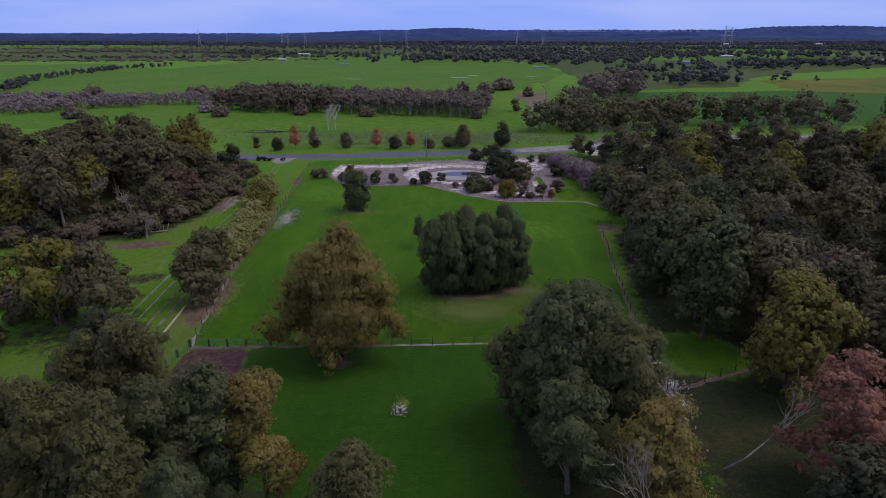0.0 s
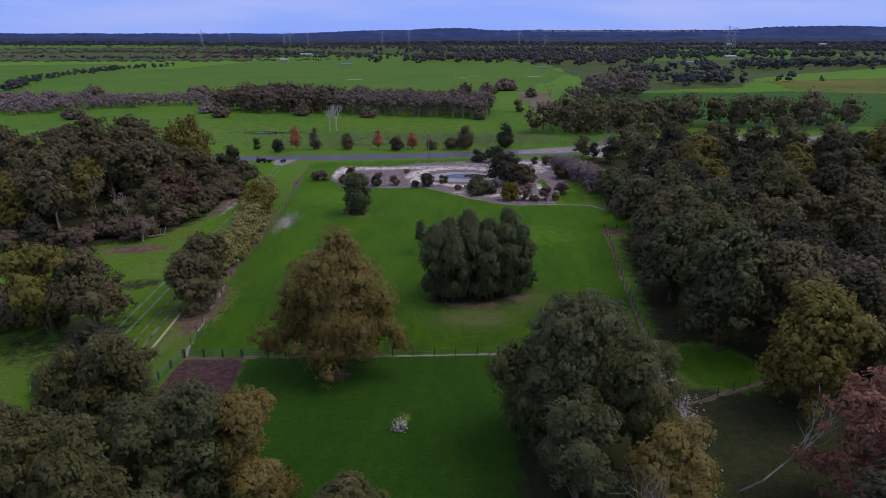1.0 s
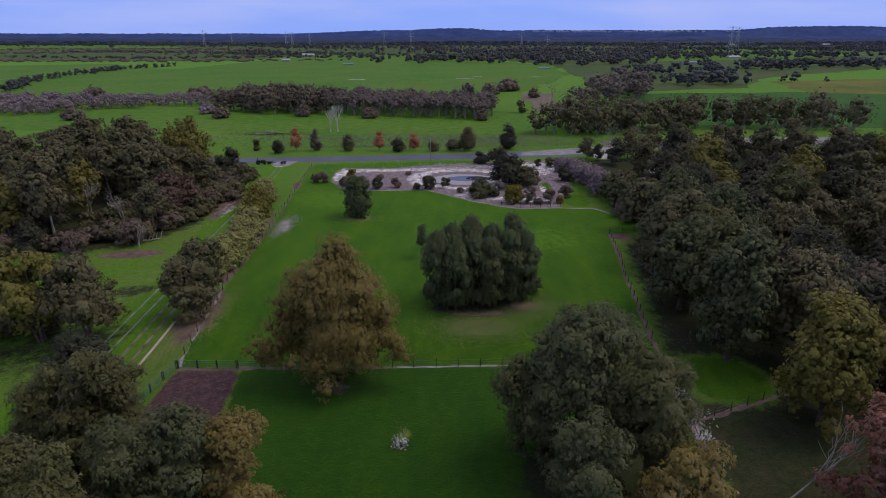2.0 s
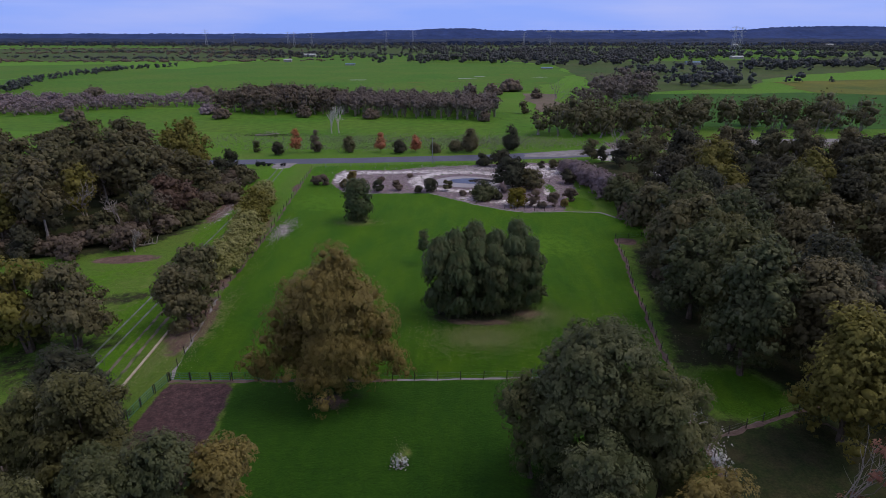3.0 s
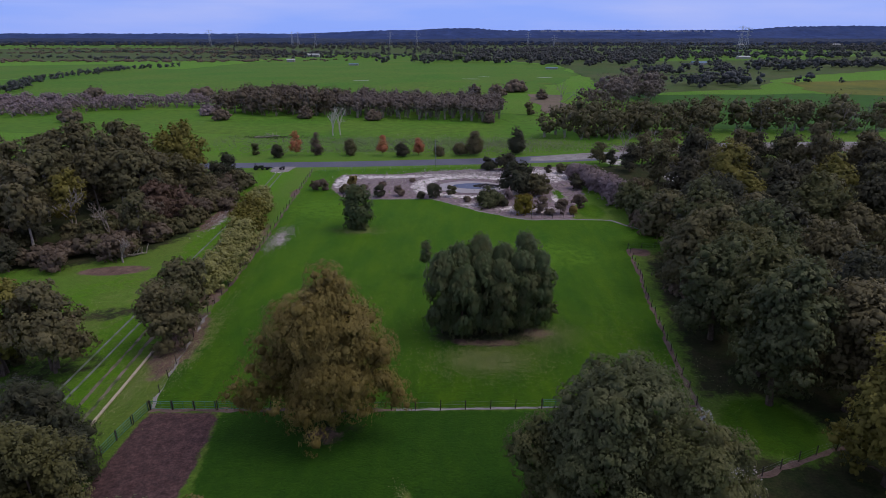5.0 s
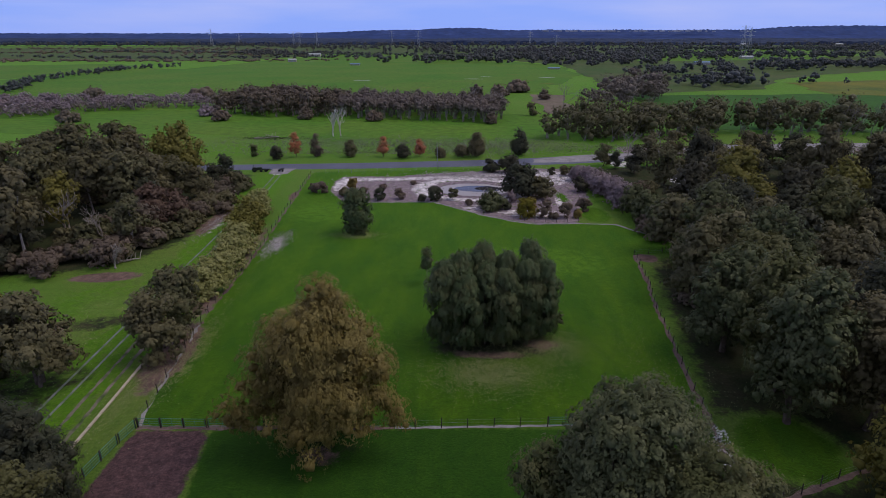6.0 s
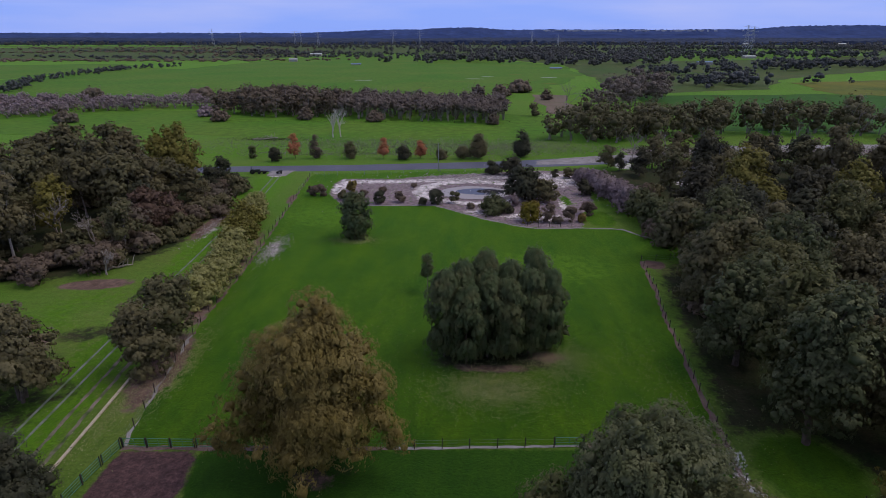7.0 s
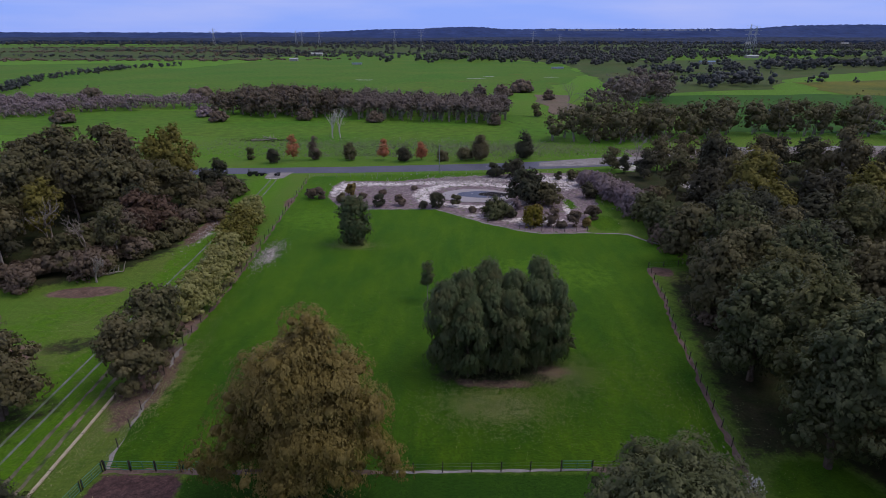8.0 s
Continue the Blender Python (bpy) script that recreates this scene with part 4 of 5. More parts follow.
# ---------------------------------------------------------------- belts of scrub beyond the road
def belt(name, label, seed, poly, spacing, h0, h1, mat, bark, leaf=0.6, count=480, pale=0.5, bare=(0.06, 0.3)):
    """A thicket: crowded crowns over pale leaning stems, one mesh of stems and one of crowns."""
    rng = np.random.default_rng(seed)
    xs, ys = [p[0] for p in poly], [p[1] for p in poly]
    ob = thing(name, label, "thicket", kind="stuff")
    pieces, stems = [], []
    y = min(ys)
    while y < max(ys):
        x = min(xs)
        while x < max(xs):
            px, py = x + rng.uniform(-0.45, 0.45) * spacing, y + rng.uniform(-0.45, 0.45) * spacing
            x += spacing
            if within(poly, px, py) < 0:
                continue
            h = rng.uniform(h0, h1) * (1.18 if rng.uniform() < 0.08 else 1)
            cl = crown_clumps(rng, h, spacing * rng.uniform(0.5, 0.72), h * rng.uniform(*bare), 20, h * 0.16, 0.6)
            cl = [(a + px, b + py, c, d) for a, b, c, d in cl]
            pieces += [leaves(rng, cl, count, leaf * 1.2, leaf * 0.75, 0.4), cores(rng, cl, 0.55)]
            for _ in range(7 if rng.uniform() < pale else 3):
                c = cl[rng.integers(len(cl))]
                stems.append(tube([(px + rng.uniform(-.6, .6), py - rng.uniform(0, .8), 0), (px + (c[0] - px) * 0.3, py - 0.6, c[2] * 0.5), (c[0], c[1] - c[3] * 1.05, c[2] * 1.15)], [0.12, 0.1, 0.05], 3))
        y += spacing
    part("crown", foliage_mesh("crown", pieces, mat), mat, ob)
    v, f = join_lists(stems)
    part("stem", mesh_of("stem", v, f, bark), bark, ob)
    return ob


belt("scrub_belt", "belt of grey-green scrub trees beyond a meadow", 31, [(-128, 322), (-90, 313), (-60, 311), (-58, 360), (-128, 372)], 6.2, 10, 13.5, M_SCRUB, M_PALE_BARK)
belt("scrub_belt", "belt of bare-stemmed paperbark scrub beyond a meadow", 32, [(-60, 311), (-3, 301), (18, 294), (27, 318), (24, 345), (-58, 360)], 5.2, 8, 11, M_PAPER, M_PALE_BARK, 0.5, 430, 1.0, (0.4, 0.6))
belt("scrub_belt", "pale mauve-grey leafless scrub beside a meadow", 33, [(-330, 308), (-227, 306), (-172, 346), (-130, 352), (-135, 368), (-330, 365)], 6.5, 5.5, 8, M_MAUVE, M_PALE_BARK, 0.5, 330, 1.0, (0.12, 0.35))
belt("woodland_belt", "belt of olive eucalypts with pale stems behind the road", 34, [(36, 252), (72, 243), (100, 258), (136, 264), (185, 257), (188, 274), (120, 284), (80, 276), (42, 272)], 8.0, 10.5, 15, M_WOODS, M_PALE_BARK, 0.55, 1200, 0.8, (0.04, 0.28))
belt("woodland_belt", "tall grey eucalypts with pale trunks beside bare soil", 35, [(66, 335), (96, 335), (150, 425), (126, 462), (86, 395)], 12, 9, 19, M_PAPER, M_PALE_BARK, 0.55, 900, 1.0, (0.25, 0.5))
belt("woodland_belt", "dark woods beyond the lane", 36, [(195, 205), (330, 235), (330, 330), (210, 290)], 11, 12, 16, M_WOODS, M_BARK, 0.9, 420, 0.3)


# ---------------------------------------------------------------- the woods
def woods_kinds():
    """Trees of which the woods are made; each is placed once and then repeated."""
    kinds = []
    for k, (leaf, bark, lab, h, r, b, cnt, n, dm) in enumerate((
        (M_WOODS, M_BARK, "grey-green eucalypt in dense woodland", 13, 5.2, 2.0, 80, 9000, 4),
        (M_WOODS, M_PALE_BARK, "dull olive eucalypt with pale limbs in woodland", 15, 4.8, 5.0, 70, 8000, 4),
        (M_SCRUB, M_BARK, "brownish wattle in dense woodland", 9, 4.8, 0.5, 76, 8000, 4),
        (M_OLIVE, M_PALE_BARK, "yellow-olive eucalypt standing above the woods", 15, 5.4, 4.0, 80, 9000, 4),
        (M_DARK, M_BARK, "dark sheoak in shaded woodland", 12, 4.6, 1.2, 76, 8000, 4),
        (M_SCRUB, M_BARK, "low brownish understorey shrub", 4.2, 3.0, 0.2, 36, 4600, 3),
        (M_WOODS, M_BARK, "low grey-green understorey shrub", 4.6, 3.0, 0.2, 36, 4600, 3),
    )):
        kinds.append(dict(seed=100 + k, name="woodland_tree" if h > 5 else "bush", label=lab, category="tree" if h > 5 else "bush", leaf=leaf, bark=bark, height=h, radius=r, base=b, count=cnt, size=1.3 if h > 5 else 0.8, n=n,
                          length=0.4, width=0.36, droop=0.5, girth=0.22 if h > 5 else 0.08, limbs=8, domes=dm, core=0.52))
    return kinds


def plant_woods():
    kinds, first = woods_kinds(), {}
    rng = np.random.default_rng(77)

    def put(k, x, y, s, group):
        m = spot(x, y, rng.uniform(0, 360), s, s * rng.uniform(0.9, 1.12))
        if k not in first:
            first[k] = build_tree(at=m, group=group, **kinds[k])
            return first[k]
        ob = copy_thing(first[k], pose(0, 0, 0))
        ob.matrix_basis = m
        ob["group"] = group
        return ob

    def fill(poly, spacing, weights, group, gaps=(), smin=0.75, smax=1.1):
        xs, ys = [p[0] for p in poly], [p[1] for p in poly]
        y = min(ys)
        row = 0
        while y < max(ys):
            x = min(xs) + (row % 2) * spacing / 2
            while x < max(xs):
                px, py = x + rng.uniform(-0.3, 0.3) * spacing, y + rng.uniform(-0.3, 0.3) * spacing
                x += spacing
                if within(poly, px, py) < 0 or any(math.hypot(px - a, py - b) < r for a, b, r in gaps):
                    continue
                put(int(rng.choice(5, p=weights)), px, py, rng.uniform(smin, smax), group)
            y += spacing * 0.87
            row += 1

    left = [(-76, 184), (-70, 152), (-66, 130), (-68, 121), (-76, 116), (-95, 112), (-128, 108), (-165, 150), (-165, 180)]
    fill(left, 10.0, [0.28, 0.24, 0.32, 0.08, 0.08], "woodland west of the lane", [(-76, 133, 8), (-79, 173, 9), (-65.5, 137, 6)], 0.85, 1.2)
    right = [(52, 128), (52, 150), (56, 172), (75, 196), (140, 205), (170, 190), (150, 100), (120, 60), (90, 45), (56, 40), (52, 66), (60, 84), (62, 104), (52, 112)]
    fill(right, 12.0, [0.27, 0.1, 0.05, 0.05, 0.53], "woodland east of the paddock", [(66, 181, 7), (54, 205, 8), (94, 172, 7), (57, 196, 6)], 0.8, 1.15)
    # single trees on the woodland's edges
    for k, x, y, s in ((0, -92, 176, 1.25), (1, -104, 172, 1.2), (0, -116, 176, 1.2), (1, -64, 122, .75), (2, -66, 128, .9), (2, -64, 113, .62), (2, -72, 108, .6), (4, -80, 107, .62), (1, -76, 150, 1.0), (0, -66, 158, .7), (4, -65.5, 168, .7), (3, -84, 133, .85), (4, -66, 177, .65),
                       (2, -92, 104, .75), (2, -104, 100, .8), (0, -112, 96, .9), (4, -70, 142, .9), (1, -100, 150, 1.1),
                       (0, 45, 112, 1.05), (4, 47, 122, .8), (0, 42, 103, 1.1), (4, 46, 133, .85), (0, 55, 60, 1.1), (4, 60, 52, 1.1), (0, 50, 46, 1.0), (4, 44, 30, .9),
                       (0, 56, 120, 1.0), (3, 64, 150, .7), (3, 70, 160, .75), (0, 62, 200, .85), (1, 72, 205, .85), (0, 84, 212, .8), (4, 55, 190, .8), (0, 48, 200, .62), (4, 51, 197, .45)):
        put(k, x, y, s, "woodland edge trees")
    # undergrowth under the eaves
    for line, n in (([(-65, 180), (-62, 165), (-60, 150), (-59.5, 132), (-64, 118), (-74, 112), (-92, 107), (-128, 104)], 46), ([(-70, 150), (-74, 125), (-100, 118)], 16), ([(-62, 62), (-58, 76), (-68, 84), (-74, 70)], 12),
                    ([(44, 124), (48, 160), (56, 185), (90, 208)], 18), ([(38, 108), (40, 92), (46, 84)], 7), ([(-46, 40), (-38, 58), (-44, 62)], 8), ([(48, 62), (54, 84)], 6)):
        for _ in range(n):
            i = int(rng.integers(len(line) - 1))
            t = rng.uniform()
            put(int(rng.integers(5, 7)), line[i][0] + (line[i + 1][0] - line[i][0]) * t + rng.normal() * 1.6, line[i][1] + (line[i + 1][1] - line[i][1]) * t + rng.normal() * 1.6, rng.uniform(0.6, 1.15), "undergrowth")


plant_woods()

# ---------------------------------------------------------------- large single trees
build_tree(80, "woodland_tree", "broad red-brown domed wattle at the woodland's edge", "tree", M_BROWN, M_BARK, 10.4, 6.8, 0.3, 150, 1.1, 20000, 0.4, 0.26, 0.5, 0.25, 0.5, domes=8, core=0.6, at=spot(-65.5, 137))
build_tree(81, "woodland_tree", "tall yellow-olive eucalypt above the woods", "tree", M_OLIVE, M_PALE_BARK, 18.6, 8.0, 1.5, 240, 1.4, 26000, 0.45, 0.3, 0.6, 0.35, 0.5, domes=6, core=0.6, at=spot(-79, 175))
# the big paddock tree: lobes (x, z, radius) stacked round a leaning axis, then again across it
LOBES = ((1.0, 16.2, 1.7), (1.6, 14.8, 2.0), (-0.4, 14.6, 1.9), (-3.4, 13.4, 2.3), (-4.8, 12.2, 2.0), (3.2, 13.0, 2.1), (0, 12.6, 2.6), (-2.6, 11.0, 2.4), (4.8, 11.0, 2.1), (2.2, 10.2, 2.5), (-5.2, 9.8, 2.1), (-1, 8.8, 2.7), (5.6, 8.4, 2.1),
         (-5, 7.8, 2.3), (-7.2, 6.6, 2.1), (3, 7.4, 2.6), (-8.6, 5.2, 1.8), (-6.6, 5.0, 2.2), (-7.6, 4.0, 1.8), (6.6, 5.8, 2.1), (0, 6.2, 2.9), (-4.5, 5.0, 2.4), (7.8, 4.0, 1.7), (4.2, 4.0, 2.2), (-1, 3.4, 2.4))
rngo = np.random.default_rng(12)
lobe_clumps = []
for lx, lz, lr in LOBES:
    half = 0.26 * (17.5 - lz) + 0.4
    for ox, oy in ((lx, rngo.uniform(-1, 0) * half), (0.7 * lx + rngo.uniform(-1, 1), half * rngo.uniform(0.3, 1)), (rngo.uniform(-0.6, 0.6) * half, -half * rngo.uniform(0.8, 1.25))):
        for _ in range(5):
            k = rngo.normal(size=3) * 0.4 * lr
            lobe_clumps.append((ox + k[0], oy + k[1], max(lz + k[2], 0.9), lr * rngo.uniform(0.45, 0.7)))
build_tree(1, "paddock_tree", "large spreading tree with orange-olive weeping foliage in a paddock", "tree", M_ORANGE, M_BARK, 15.5, 4, 1.0, 6, 1.5, 130000, 0.23, 0.125, 1.0, 0.45, 0.5, 16, at=spot(-13.4, 66.5), extra=lobe_clumps, core=0.5, hang=1.5)
EUC = dict(category="tree", bark=M_BARK, length=0.18, width=0.13, droop=0.8, limbs=12, core=0.66, hang=1.2)
EUC_FAR = dict(EUC, length=0.3, width=0.26, core=0.55)
rngd = np.random.default_rng(22)
dome = []
for i in range(150):
    h = (i + 0.5) / 150
    a, q = i * 2.39996, math.sqrt(1 - h * h) ** 0.8
    dome.append((5.2 * q * math.cos(a) + rngd.normal() * 0.3, 5.2 * q * math.sin(a) + rngd.normal() * 0.3, 4.5 + 11.8 * h + rngd.normal() * 0.35, 0.95 * rngd.uniform(0.75, 1.15)))
build_tree(2, "eucalypt", "large grey-green eucalypt with dense domed crown beside the fence", leaf=M_GREY, height=17.6, radius=6.2, base=0.8, count=150, size=0.95, n=112000, girth=0.4, domes=7, at=spot(13.2, 51), extra=dome, **EUC)
build_tree(3, "eucalypt", "brownish eucalypt crowding a larger tree", leaf=M_EUC, height=16.9, radius=4.3, base=0.8, count=120, size=0.9, n=62000, girth=0.3, domes=5, at=spot(17.4, 45.6), **EUC)
build_tree(4, "eucalypt", "low dark brown eucalypt beside a larger tree", leaf=M_EUC, height=12, radius=3.8, base=1, count=90, size=0.9, n=20000, girth=0.25, domes=4, at=spot(7.8, 52), **EUC)
build_tree(5, "eucalypt", "olive eucalypt with brown tips in the lower paddock", leaf=M_ORANGE, height=13.2, radius=4.2, base=1, count=100, size=0.9, n=36000, girth=0.3, domes=4, at=spot(18.6, 38), **EUC)
build_tree(6, "eucalypt", "rounded olive-green eucalypt in the lower paddock", leaf=M_EUC, height=17.5, radius=3.0, base=4, count=90, size=0.8, n=40000, girth=0.25, domes=4, at=spot(-6.0, 27.6), **EUC)
build_tree(151, "eucalypt", "shaded grey-olive eucalypt under a larger tree", leaf=M_GREY, height=13, radius=4.0, base=1.5, count=90, size=0.9, n=34000, girth=0.25, domes=4, at=spot(11.6, 41.5), **EUC)
euc_a = build_tree(7, "eucalypt", "tall slender eucalypt with weeping orange-olive foliage beside the yard", leaf=M_ORANGE, height=16, radius=2.7, base=1.5, count=110, size=0.8, n=46000, girth=0.2, domes=4, at=spot(-15.3, 38.6), group="eucalypts beside the yard", **EUC)
euc_b = build_tree(8, "eucalypt", "slender grey-green eucalypt with pale trunk beside the yard", leaf=M_GREY, height=16.8, radius=2.3, base=3, count=96, size=0.78, n=46000, girth=0.18, domes=4, at=spot(-18.8, 37.4), group="eucalypts beside the yard", **EUC)
euc_c = build_tree(9, "eucalypt", "olive-green eucalypt with full crown beside the yard", leaf=M_EUC, height=18.2, radius=3.6, base=3, count=150, size=0.85, n=64000, girth=0.25, domes=5, at=spot(-26.9, 42.2), group="eucalypts beside the yard", **EUC)
for src, x, y, rz, s in ((euc_c, -31.4, 42.6, 80, 0.9), (euc_c, -23.3, 31.2, 140, 0.99), (euc_b, -21.8, 35.8, 200, 0.96), (euc_c, -27.4, 32, 250, 1.03), (euc_b, -18, 29.5, 300, 0.86), (euc_c, -34.5, 36, 20, 0.92), (euc_b, -29.5, 26, 30, 1.05), (euc_c, -36.5, 27, 70, 0.95), (euc_b, -24.2, 38.6, 10, 0.88)):
    ob = copy_thing(src, pose(0, 0, 0))
    ob.matrix_basis = spot(x, y, rz, s * 0.86, s)
build_tree(152, "eucalypt", "low dark eucalypt beside the lane", leaf=M_DARK, height=11.6, radius=4.8, base=0.5, count=140, size=1.0, n=50000, girth=0.2, domes=5, at=spot(-37.8, 56.3), **EUC)
build_tree(10, "paddock_edge_tree", "dark olive tree with rounded crown on the lane's edge", "tree", M_WOODS, M_BARK, 10.6, 3.6, 0.2, 120, 0.9, 24000, 0.27, 0.2, 0.6, 0.25, 0.5, domes=4, at=spot(-39.0, 82.0))
build_tree(11, "paddock_edge_tree", "olive-tipped tree with rounded crown on the lane's edge", "tree", M_WOODS, M_BARK, 11.3, 3.3, 0.2, 110, 0.9, 22000, 0.27, 0.2, 0.6, 0.25, 0.45, domes=4, at=spot(-39.2, 89.2))
build_tree(12, "paddock_tree", "narrow dark upright tree standing alone on grass", "tree", M_SHEOAK, M_BARK, 9.4, 3.1, 0.2, 120, 1.0, 18000, 0.34, 0.2, 0.4, 0.2, 0.5, at=spot(-21.2, 132.6))
# two by the west fence
build_tree(13, "eucalypt", "olive eucalypt with several trunks in rough grass", leaf=M_OLIVE, height=14.5, radius=5.4, base=3.0, count=120, size=1.05, n=22000, girth=0.2, domes=4, stems=3, at=spot(-56.5, 74.5), **EUC_FAR)
build_tree(14, "eucalypt", "dull olive eucalypt with several trunks in rough grass", leaf=M_WOODS, height=13, radius=5.0, base=3.0, count=110, size=1.05, n=22000, girth=0.2, domes=4, stems=3, at=spot(-50.5, 75.5), **EUC_FAR)
build_tree(15, "eucalypt", "dark eucalypt in rough grass west of the lane", leaf=M_WOODS, height=13, radius=4.6, base=3, count=100, size=1.0, n=20000, girth=0.2, domes=4, at=spot(-66, 68), **EUC)
# right-hand trees
for sd, x, y, h, r, leaf, lab in ((16, 36, 85, 16.0, 5.0, M_GREY, "large grey-green eucalypt on the woodland's edge"), (17, 47.5, 97, 17.6, 6.2, M_GREY, "large grey eucalypt with domed crown"), (18, 38, 76, 19, 5.4, M_EUC, "tall eucalypt with olive foliage"),
                                  (19, 57, 96, 15, 6, M_WOODS, "dull eucalypt among others"), (20, 41, 57.5, 16, 5.0, M_OLIVE, "olive-yellow eucalypt with forked trunk"), (21, 51, 78, 17, 6, M_DARK, "shaded eucalypt among others"),
                                  (22, 39, 101, 14, 4.8, M_WOODS, "dark eucalypt over the side fence"), (23, 33, 33, 12.5, 4.2, M_DARK, "dark eucalypt in shade"), (24, 44.5, 111.5, 17.6, 5.4, M_GREY, "grey eucalypt on the woodland's edge"),
                                  (153, 36.5, 70, 18.8, 4.6, M_GREY, "grey-green eucalypt with billowing crown"), (154, 44.5, 69, 17.6, 5.0, M_WOODS, "brownish eucalypt with billowing crown"), (155, 51, 118, 16.6, 5.2, M_DARK, "dull grey eucalypt behind others"), (156, 69, 118, 17.4, 5.6, M_EUC, "olive eucalypt standing in the woodland"),
                                  (157, 42, 91, 16.5, 5.0, M_EUC, "olive-grey eucalypt among others")):
    build_tree(sd, "eucalypt", lab, leaf=leaf, height=h, radius=r, base=h * 0.1, count=190, size=1.15, n=24000, girth=0.35, domes=6, at=spot(x, y), group="eucalypts east of the paddock", **EUC_FAR)
build_tree(25, "rust_tree", "dying tree with rust-red leaves and bare limbs", "tree", M_RUST, M_PALE_BARK, 15.6, 4.8, 2.5, 130, 0.85, 26000, 0.24, 0.17, 0.5, 0.2, 0.5, 34, at=spot(36.6, 42.5), shell=0.3, domes=6, core=0.0)
bare_tree(26, "dead_tree", "dead leaning tree with pale bare limbs", M_PALE_BARK, 12, 0.34, 0.11, spot(27.6, 44.6), 3, (0.95, -0.05), 0.45)
bare_tree(27, "dead_tree", "bare grey sapling with thin forking branches", M_PALE_BARK, 11, 0.4, 0.1, spot(16.5, 33.5), 4, (0, 0), 0.4)
bare_tree(28, "dead_tree", "white dead tree standing in a meadow", M_WHITE_BARK, 10.5, 0.3, 0.3, spot(-51, 255), 4, (0.1, 0), 0.4)
bare_tree(29, "dead_tree", "white dead tree standing in a meadow", M_WHITE_BARK, 9.5, 0.3, 0.28, spot(-48, 256), 4, (-0.05, 0), 0.4)
for sd, x, y, h in ((30, 165, 262, 16), (31, 178, 266, 15), (32, 60, 345, 20), (33, 96, 345, 22), (34, -4, 330, 15), (35, 8, 335, 16), (36, 20, 325, 14), (37, -40, 345, 14), (38, -92, 180, 14), (39, -72, 125, 9), (43, -83, 130, 12), (44, -88, 158, 15), (45, 60, 215, 12), (46, 84, 220, 12), (40, 58, 160, 11), (41, -62, 112, 6), (42, 73, 222, 11)):
    bare_tree(sd, "dead_tree", "leafless pale-limbed tree among scrub", M_PALE_BARK, h, 0.45, 0.2, spot(x, y), 4, (0.1, 0), 0.32)


# sheoak grove
rngg = np.random.default_rng(3)
grove = build_tree(50, "sheoak", "dark green sheoak with fine drooping foliage in a grove", "tree", M_SHEOAK, M_BARK, 12.2, 2.4, 1.2, 95, 0.7, 24000, 0.36, 0.12, 1.4, 0.12, 0.18, at=spot(-1.6, 86.2), group="sheoak grove", core=0.6, hang=2.4)
for x, y, s, rz in ((1.3, 84.9, 0.93, 40), (4.1, 86.3, 0.98, 100), (6.7, 85.6, 0.9, 170), (9.6, 87.4, 0.97, 220), (12.2, 88.6, 0.98, 300), (0.6, 88.8, 1.03, 20), (3.6, 90.4, 1.08, 60), (7.2, 89.6, 1.04, 260), (10.4, 91.2, 1.06, 130)):
    ob = copy_thing(grove, pose(0, 0, 0))
    ob.matrix_basis = spot(x, y, rz, s, s * rngg.uniform(0.95, 1.05))
build_tree(51, "sheoak", "slender young sheoak with bare lower trunk beside the grove", "tree", M_SHEOAK, M_PALE_BARK, 6.6, 1.0, 2.3, 40, 0.5, 4500, 0.3, 0.07, 0.6, 0.07, 0.6, at=spot(-4.8, 106.5), core=0.5)
build_tree(52, "bush", "small pale green bush on grass", "bush", M_GREY, M_BARK, 3.2, 1.1, 0.2, 9, 0.5, 900, 0.3, 0.12, 0.3, 0.05, 0.6, at=spot(14.6, 91))


# ---------------------------------------------------------------- bushes
def bush(seed, x, y, h, r, leaf, label, n=1500, group="", size=None, length=0.34, top=0.6):
    return build_tree(seed, "bush", label, "bush", leaf, M_BARK, h, r, 0.15, max(12, int(r * r * 7)), size or max(0.4, r * 0.3), n, length * 1.2, length * 0.75, 0.3, 0.06, top, 5, domes=3 if r > 2.2 else 1, at=spot(x, y), group=group, core=0.0 if leaf is M_WHITE_FLOWER else 0.6)


